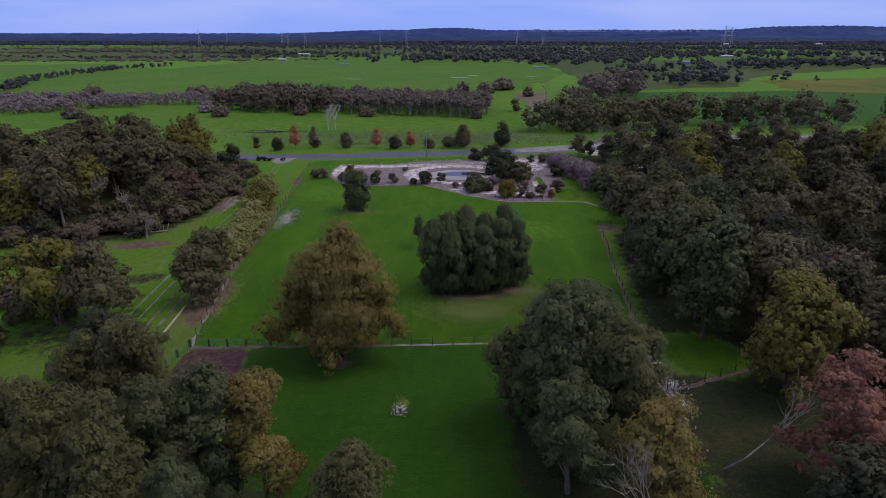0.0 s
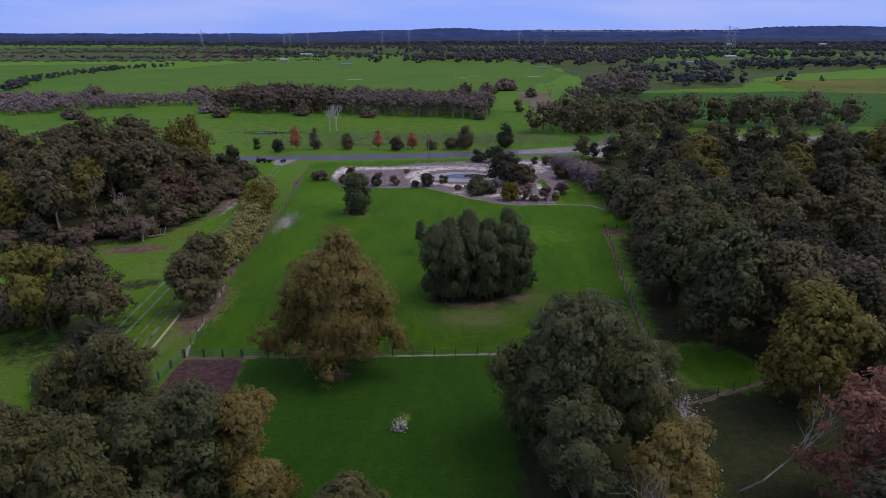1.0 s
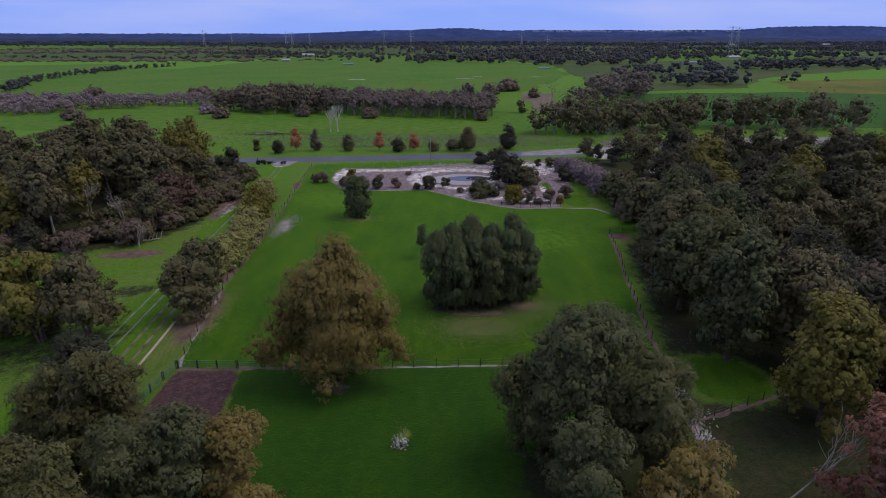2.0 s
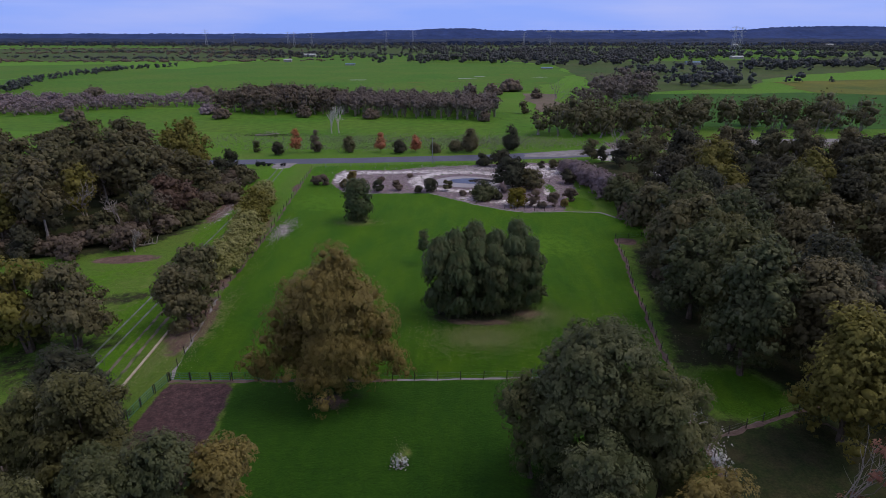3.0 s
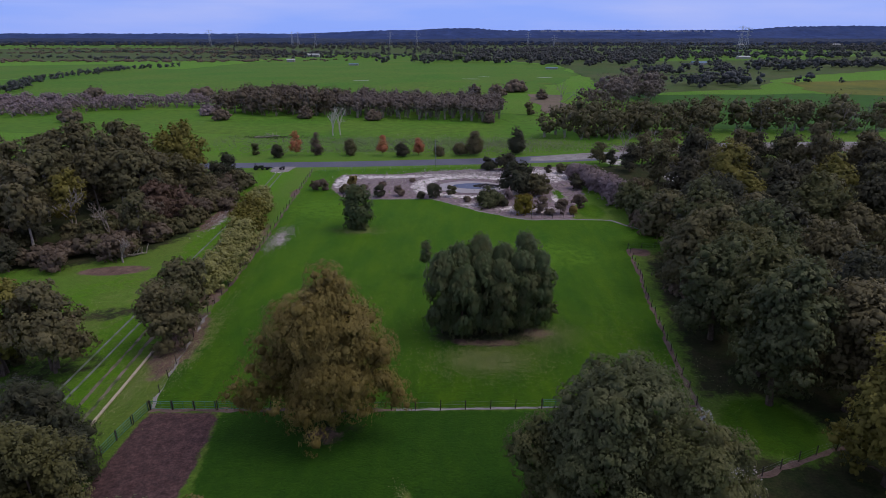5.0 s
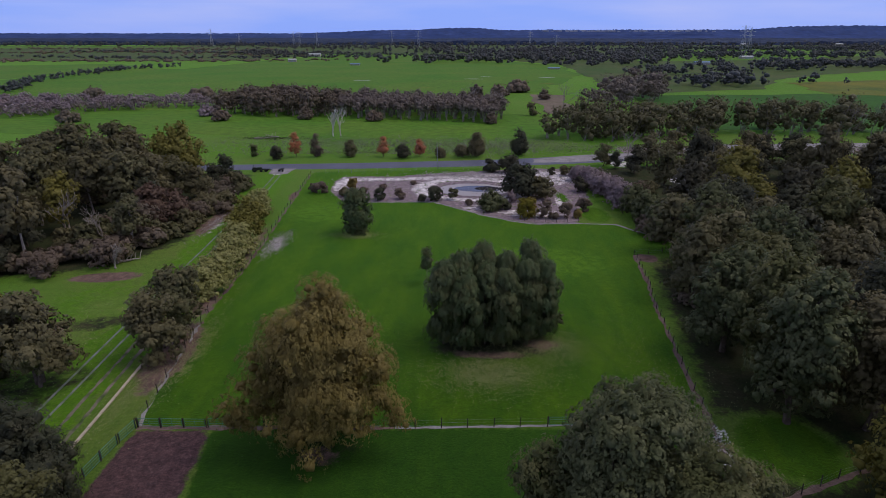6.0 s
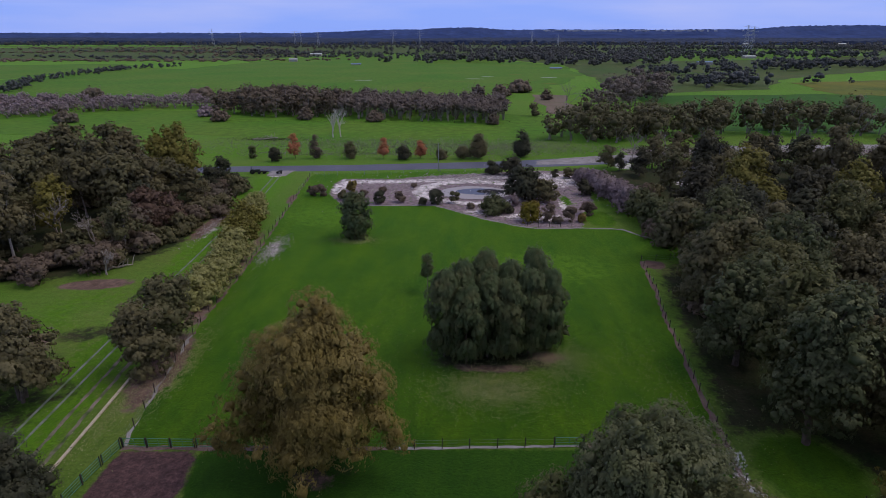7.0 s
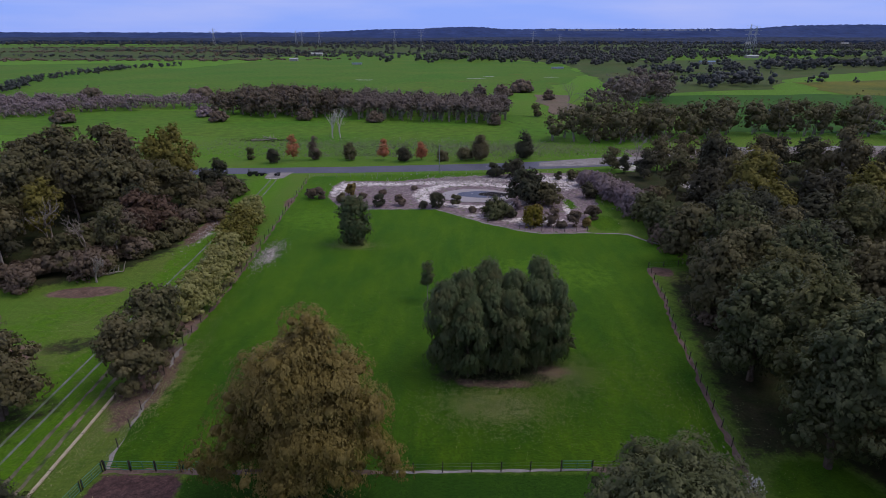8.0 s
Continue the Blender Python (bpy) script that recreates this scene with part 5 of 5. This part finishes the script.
for sd, x, y, h, r in ((60, -41.0, 101, 5.0, 3.8), (61, -41.4, 106, 5.2, 3.8), (62, -42.0, 111.5, 5.0, 3.6), (63, -42.6, 117.5, 5.2, 3.6), (64, -43.6, 124, 5.6, 4.2), (65, -45.2, 131, 6.2, 4.3), (66, -46.0, 138, 6.8, 4.2), (67, -47.2, 144.5, 5.8, 3.8), (68, -48, 151, 5.2, 3.4)):
    bush(sd, x, y, h, r, M_HEDGE if sd not in (65, 66) else M_OLIVE, "rounded olive-green hedge shrub beside the fence", 8500, "hedge along the lane", 0.75, 0.22)
BED_PLANTS = ((-36, 165.4, 3.0, 1.7, M_SCRUB), (-38, 165.8, 2.6, 1.4, M_SCRUB), (-29.4, 162.4, 2.4, 1.5, M_WOODS), (-28.2, 169.4, 3.1, 1.5, M_ORANGE), (-19.3, 158.8, 3.0, 1.6, M_DARK), (-14.4, 159.7, 2.6, 1.2, M_SCRUB),
              (-24.5, 165.6, 1.5, 0.9, M_SCRUB), (-5.2, 158.4, 3.2, 1.9, M_DARK), (-0.7, 159.6, 3.2, 1.0, M_WOODS), (8.9, 151.2, 4.6, 3.4, M_GREY), (14.3, 157, 2.6, 1.3, M_MAUVE), (-8.6, 157.2, 1.7, 0.8, M_DARK), (10.9, 191.4, 3.9, 2.5, M_DARK),
              (16.8, 144.4, 4.6, 2.2, M_YELLOW), (20.8, 144.6, 4.0, 1.6, M_SCRUB), (25.6, 144.6, 3.5, 1.6, M_SCRUB), (22.8, 143.6, 1.8, 0.9, M_SCRUB), (31, 150, 3.0, 1.8, M_SCRUB), (33.6, 187, 3.2, 1.8, M_WOODS), (29.4, 188, 2.2, 1.0, M_DARK),
              (18.5, 152, 2.4, 1.6, M_ORANGE), (12.5, 151, 1.6, 1.0, M_DARK), (3.5, 154.8, 1.1, 0.7, M_SCRUB), (-20, 170, 1.2, 0.8, M_SCRUB), (-12, 175, 0.9, 0.6, M_SCRUB), (28.5, 144.5, 1.6, 1.0, M_ORANGE))
NAMES = {M_SCRUB.name: "brownish shrub", M_WOODS.name: "grey-green shrub", M_ORANGE.name: "orange-brown shrub", M_DARK.name: "dark green shrub", M_GREY.name: "broad grey-green shrub", M_MAUVE.name: "pale dry shrub", M_YELLOW.name: "yellow flowering wattle shrub"}
for k, (x, y, h, r, lf) in enumerate(BED_PLANTS):
    bush(200 + k, x, y, h, r, lf, NAMES[lf.name] + " in the mulched garden bed", int(900 + 800 * r * r), "garden bed shrubs", None, 0.32)
build_tree(70, "garden_tree", "broad dark tree beside the pond", "tree", M_DARK, M_BARK, 9.6, 5.0, 0.4, 150, 1.05, 15000, 0.42, 0.28, 0.5, 0.25, 0.5, domes=4, at=spot(17.6, 163))
build_tree(71, "garden_tree", "low dark spreading tree beside the pond", "tree", M_WOODS, M_BARK, 6.6, 3.8, 0.4, 70, 0.9, 8000, 0.42, 0.28, 0.5, 0.2, 0.5, domes=4, at=spot(22.4, 161.5))
build_tree(72, "garden_tree", "dark rounded tree behind the pond", "tree", M_DARK, M_BARK, 5.2, 2.8, 0.4, 26, 1.1, 3600, 0.46, 0.3, 0.4, 0.2, 0.5, at=spot(16.3, 190))
# mauve-grey shrubs along the eastern edge
for k, (x, y, h, r) in enumerate(((36, 181, 4.6, 2.8), (38, 176, 5.4, 3.0), (38.5, 170, 6.2, 3.2), (39.5, 164, 6.6, 3.3), (40.5, 158, 7.0, 3.4), (41, 152, 7.2, 3.4), (42, 146, 7.6, 3.5), (43, 140, 7.8, 3.6), (44, 134, 8, 3.6))):
    bush(300 + k, x, y, h, r, M_MAUVE if k < 6 else M_GREY, "mauve-grey feathery shrub on the garden's edge" if k < 6 else "grey-green feathery shrub on the garden's edge", 7000, "shrubs east of the garden", 1.1, 0.4)
bush(320, 33.8, 168, 4.2, 2.4, M_DARK, "dark shrub beside the garden bed", 2500)
build_tree(73, "garden_tree", "dark low-forked tree at the paddock's corner", "tree", M_WOODS, M_BARK, 11, 4.6, 1.8, 80, 1.1, 9000, 0.46, 0.3, 0.5, 0.3, 0.5, at=spot(42.5, 122.5))
# roadside row
ROADSIDE = ((-70, 213, 4.0, 1.3, M_GREY), (-61, 208, 4.4, 2.1, M_DARK), (-48.4, 213, 8.6, 2.0, M_SCRUB), (-36.7, 213, 7.4, 2.1, M_WOODS), (-18, 211.5, 4.4, 2.2, M_DARK), (-5.2, 213, 3.2, 1.9, M_WOODS), (2, 213.5, 4.4, 2.3, M_WOODS), (7.6, 214.5, 10.2, 3.0, M_WOODS), (22.6, 217.5, 9.9, 3.1, M_DARK))
for k, (x, y, h, r, lf) in enumerate(ROADSIDE):
    build_tree(400 + k, "roadside_tree", "young green tree beside the road" if h > 5 else "rounded green shrub beside the road", "tree" if h > 5 else "bush", lf, M_BARK, h, r, h * 0.06, max(26, int(r * r * 9)), max(0.5, r * 0.33), int(2000 + 1500 * r * r), 0.3, 0.18, 0.2, 0.1, 0.45, 6,
               at=spot(x, y), group="roadside planting", cone=h > 5)
for k, (x, y, h, r) in enumerate(((-55.4, 213, 9.3, 2.3), (-25, 213.5, 7.9, 2.1), (-12.4, 214, 7.2, 1.7))):
    build_tree(420 + k, "roadside_tree", "young roadside tree with rust-red leaves", "tree", M_RED, M_BARK, h, r, h * 0.16, 34, 0.6, 4200, 0.34, 0.18, 0.2, 0.09, 0.45, 6, at=spot(x, y), group="roadside planting", cone=True)
# scrub out in the meadows
for k, (x, y, h, r, lf) in enumerate(((-188, 293, 6, 5, M_SCRUB), (-75, 306, 7, 3.6, M_SCRUB), (17, 292, 6, 3, M_SCRUB), (40, 322, 7, 2.6, M_WOODS), (-116, 300, 7, 4.5, M_SCRUB), (-130, 318, 6, 5, M_MAUVE), (-40, 300, 6, 4, M_SCRUB), (58, 400, 7, 4, M_SCRUB), (-240, 400, 8, 7, M_SCRUB), (-170, 402, 7, 8, M_SCRUB), (30, 420, 9, 6, M_SCRUB), (45, 450, 10, 8, M_SCRUB), (-90, 330, 14, 3, M_SCRUB), (12, 342, 15, 5, M_SCRUB))):
    bush(440 + k, x, y, h, r, lf, "lone scrubby bush in a meadow", 900, "", r * 0.42, 0.7)


# ---------------------------------------------------------------- fences and gates
POST_V, POST_F = tube([(0, 0, -0.2), (0, 0, 1.2), (0, 0, 1.28)], [0.055, 0.055, 0.035], 6)
POST = mesh_of("post", POST_V, POST_F, M_POST)
STEEL_POST = mesh_of("post", *tube([(0, 0, -0.2), (0, 0, 1.3)], [0.04, 0.04], 6), M_STEEL)


def fence(label, line, spacing, post, seed, wires=(0.35, 0.7, 1.05)):
    ob = thing("fence", label, "fence")
    rng = np.random.default_rng(seed)
    pts = [Vector((*p, 0)) for p in line]
    ends = []
    for a, b in zip(pts, pts[1:]):
        k = max(1, round((b - a).length / spacing))
        ends += [a.lerp(b, i / k) for i in range(k)]
    ends.append(pts[-1])
    for p in ends:
        o = part("post", post, None, ob)
        o.matrix_basis = pose(p.x, p.y, 0, rng.uniform(-3, 3), rng.uniform(-3, 3), rng.uniform(0, 90)) @ Matrix.Diagonal((1, 1, rng.uniform(0.93, 1.07), 1))
    for z in wires:
        part("wire", mesh_of("wire", *tube([p + Vector((0, 0, z)) for p in ends], [0.006] * len(ends), 3), M_STEEL), M_STEEL, ob)
    return ob


fence("dark timber post-and-wire fence across the paddock", [(-23.4, 67.9), (-4.3, 68.2), (7.1, 68.7), (10.1, 68.75)], 2.88, POST, 1)
fence("dark timber post-and-wire fence across the paddock", [(13.2, 69.0), (28, 69.6)], 2.9, POST, 2)
fence("post-and-wire fence along the paddock's west side", [(-34.5, 67.8), (-35.9, 77.3), (-37.9, 94.9), (-38.3, 108), (-38.8, 120), (-42.3, 165), (-43.9, 186)], 3.4, POST, 3)
fence("post-and-wire fence along the paddock's east side", [(34.7, 120.7), (33.2, 107.7), (31.3, 97.5), (30.1, 87), (29, 79), (28, 69.6), (27, 61), (26.7, 57.3), (26, 46)], 2.9, POST, 4)
fence("post-and-wire fence behind the eastern glade", [(27.5, 57.4), (36.9, 61.6), (50, 66)], 2.9, POST, 5)
fence("post-and-wire fence at the paddock's corner", [(34.7, 120.7), (46, 122.4)], 2.8, POST, 6)
fence("steel post-and-wire fence along the road verge", [(-43.9, 187.5), (-20, 190.5), (10, 196.6)], 4.0, STEEL_POST, 7)
fence("dark timber fence along the garden bed", [(13.5, 142.4), (18.1, 140.6), (28, 141)], 2.6, POST, 8)


def gate(x, y, rz, width, mat, label):
    """A tube gate: outer frame, two middle rails, an upright and a hinge post at each end."""
    ob = thing("gate", label, "gate", "", pose(x, y, 0, 0, 0, rz))
    r = 0.035
    v, f = join_lists([tube([(0.12, 0, 0.2), (0.12, 0, 1.15)], [r, r], 6), tube([(width - 0.12, 0, 0.2), (width - 0.12, 0, 1.15)], [r, r], 6), tube([(0.12, 0, 1.15), (width - 0.12, 0, 1.15)], [r, r], 6), tube([(0.12, 0, 0.2), (width - 0.12, 0, 0.2)], [r, r], 6)])
    part("gate_frame", mesh_of("gate_frame", v, f, mat), mat, ob)
    for z in (0.52, 0.84):
        part("rail", mesh_of("rail", *tube([(0.12, 0, z), (width - 0.12, 0, z)], [r * 0.7] * 2, 6), mat), mat, ob)
    part("upright", mesh_of("upright", *tube([(width / 2, 0, 0.2), (width / 2, 0, 1.15)], [r * 0.7] * 2, 6), mat), mat, ob)
    for px in (0, width):
        o = part("post", POST, None, ob)
        o.matrix_basis = pose(px, 0, 0) @ Matrix.Diagonal((0.95, 0.95, 1.02, 1))


gate(10.15, 68.9, 2, 3.05, M_GREEN_STEEL, "green tube gate in the paddock fence")
gate(-26.8, 67.9, 0, 3.2, M_GREEN_STEEL, "green tube gate in the paddock fence")
for x, y, rz in ((-34.4, 67.75, 0), (-31.9, 67.8, 0), (-29.4, 67.8, 0), (-34.6, 67.6, -100), (-35.1, 65.0, -97), (-35.4, 62.5, -95)):
    gate(x, y, rz, 2.45, M_GREEN_STEEL, "green tubular yard panel round the bare soil pen")


# ---------------------------------------------------------------- loose things
def beam(x1, y1, x2, y2, w, h, label):
    ln, rz = math.hypot(x2 - x1, y2 - y1), math.degrees(math.atan2(y2 - y1, x2 - x1))
    bm = bm_box(ln, w, h, ln / 2, 0, h / 2, 0.02)
    me = bpy.data.meshes.new("timber_beam")
    bm.to_mesh(me)
    bm.free()
    me.materials.append(M_CREAM)
    ob = new("timber_beam", me)
    ob.matrix_basis = pose(x1, y1, 0.005, 0, 0, rz)
    tagged(ob, label, "beam", "beams edging the lane")


for a in ((-39.55, 63.6, -39.72, 67.4), (-39.74, 67.5, -40.0, 72.9), (-40.0, 73.0, -40.25, 77.0), (-40.25, 77.1, -40.45, 80.4), (-41.9, 100.6, -42.3, 104.0), (-42.3, 104.1, -42.6, 107.2), (-43.2, 99, -43.9, 107.5)):
    beam(*a, 0.34, 0.16, "long cream timber beam lying along the lane")


def utility_pole(x, y, h, label):
    ob = thing("pole", label, "pole", "", pose(x, y, 0))
    part("shaft", mesh_of("shaft", *tube([(0, 0, -0.3), (0, 0, h)], [0.13, 0.09], 8), M_STEEL), M_STEEL, ob)
    part("cross_arm", bm_box(1.6, 0.1, 0.12, 0, 0, h - 0.35, 0.01), M_POST, ob)
    part("insulator", bm_box(0.1, 0.1, 0.18, 0.6, 0, h - 0.2, 0.02), M_ROOF, ob)


utility_pole(-5.7, 194.8, 8.6, "slender grey utility pole beside the road")
utility_pole(76, 186, 10, "timber utility pole among trees")


def tractor(x, y, rz):
    ob = thing("tractor", "small dark green tractor parked by the road", "tractor", "", pose(x, y, 0, 0, 0, rz))
    part("bonnet", bm_box(1.5, 0.8, 0.7, 0.9, 0, 1.05, 0.1), M_DARK_PAINT, ob)
    part("chassis", bm_box(2.8, 0.6, 0.4, 0.3, 0, 0.65, 0.05), M_RUBBER, ob)
    part("seat", bm_box(0.5, 0.55, 0.6, -0.5, 0, 1.2, 0.08), M_RUBBER, ob)
    part("mudguard", bm_box(1.2, 1.5, 0.12, -0.7, 0, 1.35, 0.04), M_DARK_PAINT, ob)
    for sy in (-0.62, 0.62):
        part("roll_bar", mesh_of("roll_bar", *tube([(-0.9, sy * 0.8, 0.9), (-0.9, sy * 0.8, 2.2)], [0.05, 0.05], 6), M_RUBBER), M_RUBBER, ob)
        for wx, r in ((-0.7, 0.7), (1.3, 0.45)):
            w = part("wheel", mesh_of("wheel", *tube([(wx, sy - 0.17, r), (wx, sy - 0.12, r), (wx, sy + 0.12, r), (wx, sy + 0.17, r)], [r * 0.8, r, r, r * 0.8], 14), M_RUBBER), M_RUBBER, ob)
            part("rim", mesh_of("rim", *tube([(wx, sy - 0.19, r), (wx, sy + 0.19, r)], [r * 0.5, r * 0.5], 12), M_DARK_PAINT), M_DARK_PAINT, w)


tractor(-61.6, 189.9, 10)


def implement(x, y, rz):
    ob = thing("farm_implement", "dark steel farm implement parked beside the driveway", "machine", "", pose(x, y, 0, 0, 0, rz))
    part("frame", bm_box(2.2, 1.0, 0.25, 0, 0, 0.7, 0.04), M_RUBBER, ob)
    part("drawbar", mesh_of("drawbar", *tube([(1.0, 0, 0.7), (2.2, 0, 0.4)], [0.06, 0.05], 6), M_RUBBER), M_RUBBER, ob)
    for sy in (-0.6, 0.6):
        part("wheel", mesh_of("wheel", *tube([(0, sy - 0.1, 0.4), (0, sy + 0.1, 0.4)], [0.4, 0.4], 12), M_RUBBER), M_RUBBER, ob)


implement(-58.8, 190.3, -5)
implement(-54.2, 190.2, 80)
bush(500, -4.8, 53.4, 0.9, 0.7, M_WHITE_FLOWER, "small white-flowering shrub on mown grass", 420, "", 0.3, 0.11)
for k, (x, y, h, r) in enumerate(((27.7, 66.6, 1.3, 0.8), (27.3, 62, 1.2, 0.8), (27.4, 58.2, 1.3, 0.9), (26.7, 54, 1.4, 0.9), (23.3, 44, 1.5, 1.0))):
    bush(510 + k, x, y, h, r, M_WHITE_FLOWER, "white-flowering shrub along the fence", 420, "white shrubs along the fence", 0.4, 0.13)


def scatter(name, label, seed, spots, mat, size):
    """Small pale plants thick on the middle of each spot (x, y, rx, ry, n)."""
    rng = np.random.default_rng(seed)
    vs = []
    for x, y, rx, ry, n in spots:
        p = np.stack([x + rng.normal(size=n) * rx, y + rng.normal(size=n) * ry, np.full(n, 0.03)], 1)
        a = rng.normal(size=(n, 3)) * [1, 1, 0.5]
        a[:, 2] = np.abs(a[:, 2])
        a *= size * rng.uniform(0.5, 1.2, (n, 1)) / np.linalg.norm(a, axis=1)[:, None]
        b = np.cross(a, rng.normal(size=(n, 3))) * 1.0
        b *= size * 0.4 / (np.linalg.norm(b, axis=1)[:, None] + 1e-9)
        q = np.stack([p, p + a * 0.5 + b, p + a, p + a * 0.5 - b], 1)
        q[..., 2] = np.maximum(q[..., 2], 0.02)
        vs.append(q.reshape(-1, 3))
    v = np.concatenate(vs)
    tagged(new(name, mesh_of(name, v.tolist(), np.arange(len(v)).reshape(-1, 4).tolist(), mat)), label, "grass", kind="stuff")


M_RUSH = leaf_material("rush_tufts", (0.05, 0.06, 0.03), (0.05, 0.06, 0.03), (0.12, 0.10, 0.07))
M_GREY_TUFT = leaf_material("grey_tufts", (0.30, 0.31, 0.24), (0.28, 0.29, 0.22), (0.17, 0.2, 0.1))
M_STRAW = leaf_material("straw_tufts", (0.42, 0.42, 0.22), (0.4, 0.4, 0.2), (0.22, 0.27, 0.1))
scatter("dry_tufts", "pale dry tufts and clover in mown grass", 61, [(4.5, 79.0, 4.0, 2.4, 9000), (13.5, 86.5, 3.0, 2.5, 3000), (24, 82, 3, 8, 900), (-10, 95, 12, 12, 900), (-35.3, 82, 1.0, 6, 2600), (-38.8, 74, 0.9, 5, 1800), (-21, 131.0, 2.8, 1.4, 2200), (13.5, 84.5, 2.2, 2.6, 1500), (-36, 100, 1, 10, 500),
                                                                       (-5, 55, 0.5, 1.0, 120), (-46, 125, 3, 20, 2000), (-60, 82, 6, 6, 2000), (30, 74, 2, 5, 300)], M_STRAW, 0.12)
scatter("stones", "white stones scattered beside the fence", 62, [(-36.4, 125.5, 1.1, 3.6, 1000), (-54, 140, 1.0, 6, 500), (-5, 53.4, 0.5, 0.4, 60), (27.2, 60, 0.6, 4.5, 500), (23.2, 44, 0.9, 1.6, 220), (27.5, 58.5, 1.0, 1.5, 150)], M_STONE, 0.28)
scatter("wood_chips", "pale wood chips and stones over mulch", 63, [(-18, 172, 8, 6, 500), (22, 176, 8, 10, 1600), (5, 186, 9, 2.5, 1500), (100, 228, 25, 5, 1500)], M_STONE, 0.42)
v, f = join_lists([box(0, 0, 0.35, 1.6, 1.0, 0.7), box(0.1, 0.05, 0.78, 1.0, 0.8, 0.16)])
red = new("red_crate", mesh_of("red_crate", v, f, M_RED_PAINT))
red.matrix_basis = pose(-17.3, 34.5, 0.01, 0, 0, 35)
tagged(red, "red painted crate under trees", "crate")
scatter("rush_tufts", "dark rushes and fallen twigs on the rough verge", 64, [(-30, 240, 24, 5, 220), (-76, 250, 7, 2.0, 700), (-20, 300, 40, 3, 400), (100, 226, 40, 5, 1500)], M_RUSH, 0.5)
scatter("grey_tufts", "pale grey tufts of rough grass beyond the road", 65, [(-30, 238, 34, 8, 9000), (20, 236, 16, 8, 4000), (-30, 222, 30, 3, 2500), (100, 232, 40, 6, 4000)], M_GREY_TUFT, 0.45)


def fallen_branch(seed, x, y, rz, ln):
    """A dead bough lying on the grass, with bleached side limbs."""
    rng = np.random.default_rng(seed)
    ob = thing("fallen_branch", "bleached fallen bough lying in rough grass", "branch", "", pose(x, y, 0, 0, 0, rz))
    pts = [(ln * k / 5, 0.3 * math.sin(k), 0.28 + 0.12 * math.sin(2 * k)) for k in range(6)]
    part("bough", mesh_of("bough", *tube(pts, [0.28, 0.26, 0.22, 0.18, 0.13, 0.07], 6), M_PALE_BARK), M_PALE_BARK, ob)
    for k in range(1, 6):
        p = Vector(pts[k])
        q = p + Vector((rng.uniform(0.2, 1.4), rng.uniform(-1.5, 1.5), rng.uniform(0.4, 2.2)))
        part("side_limb", mesh_of("side_limb", *tube([p, p.lerp(q, 0.5) + Vector((0, 0, 0.2)), q], [0.1, 0.08, 0.03], 4), M_PALE_BARK), M_PALE_BARK, ob)


fallen_branch(1, -82, 248, 20, 7)
fallen_branch(2, -73, 252, 160, 6)
fallen_branch(3, -63, 114, 40, 4)
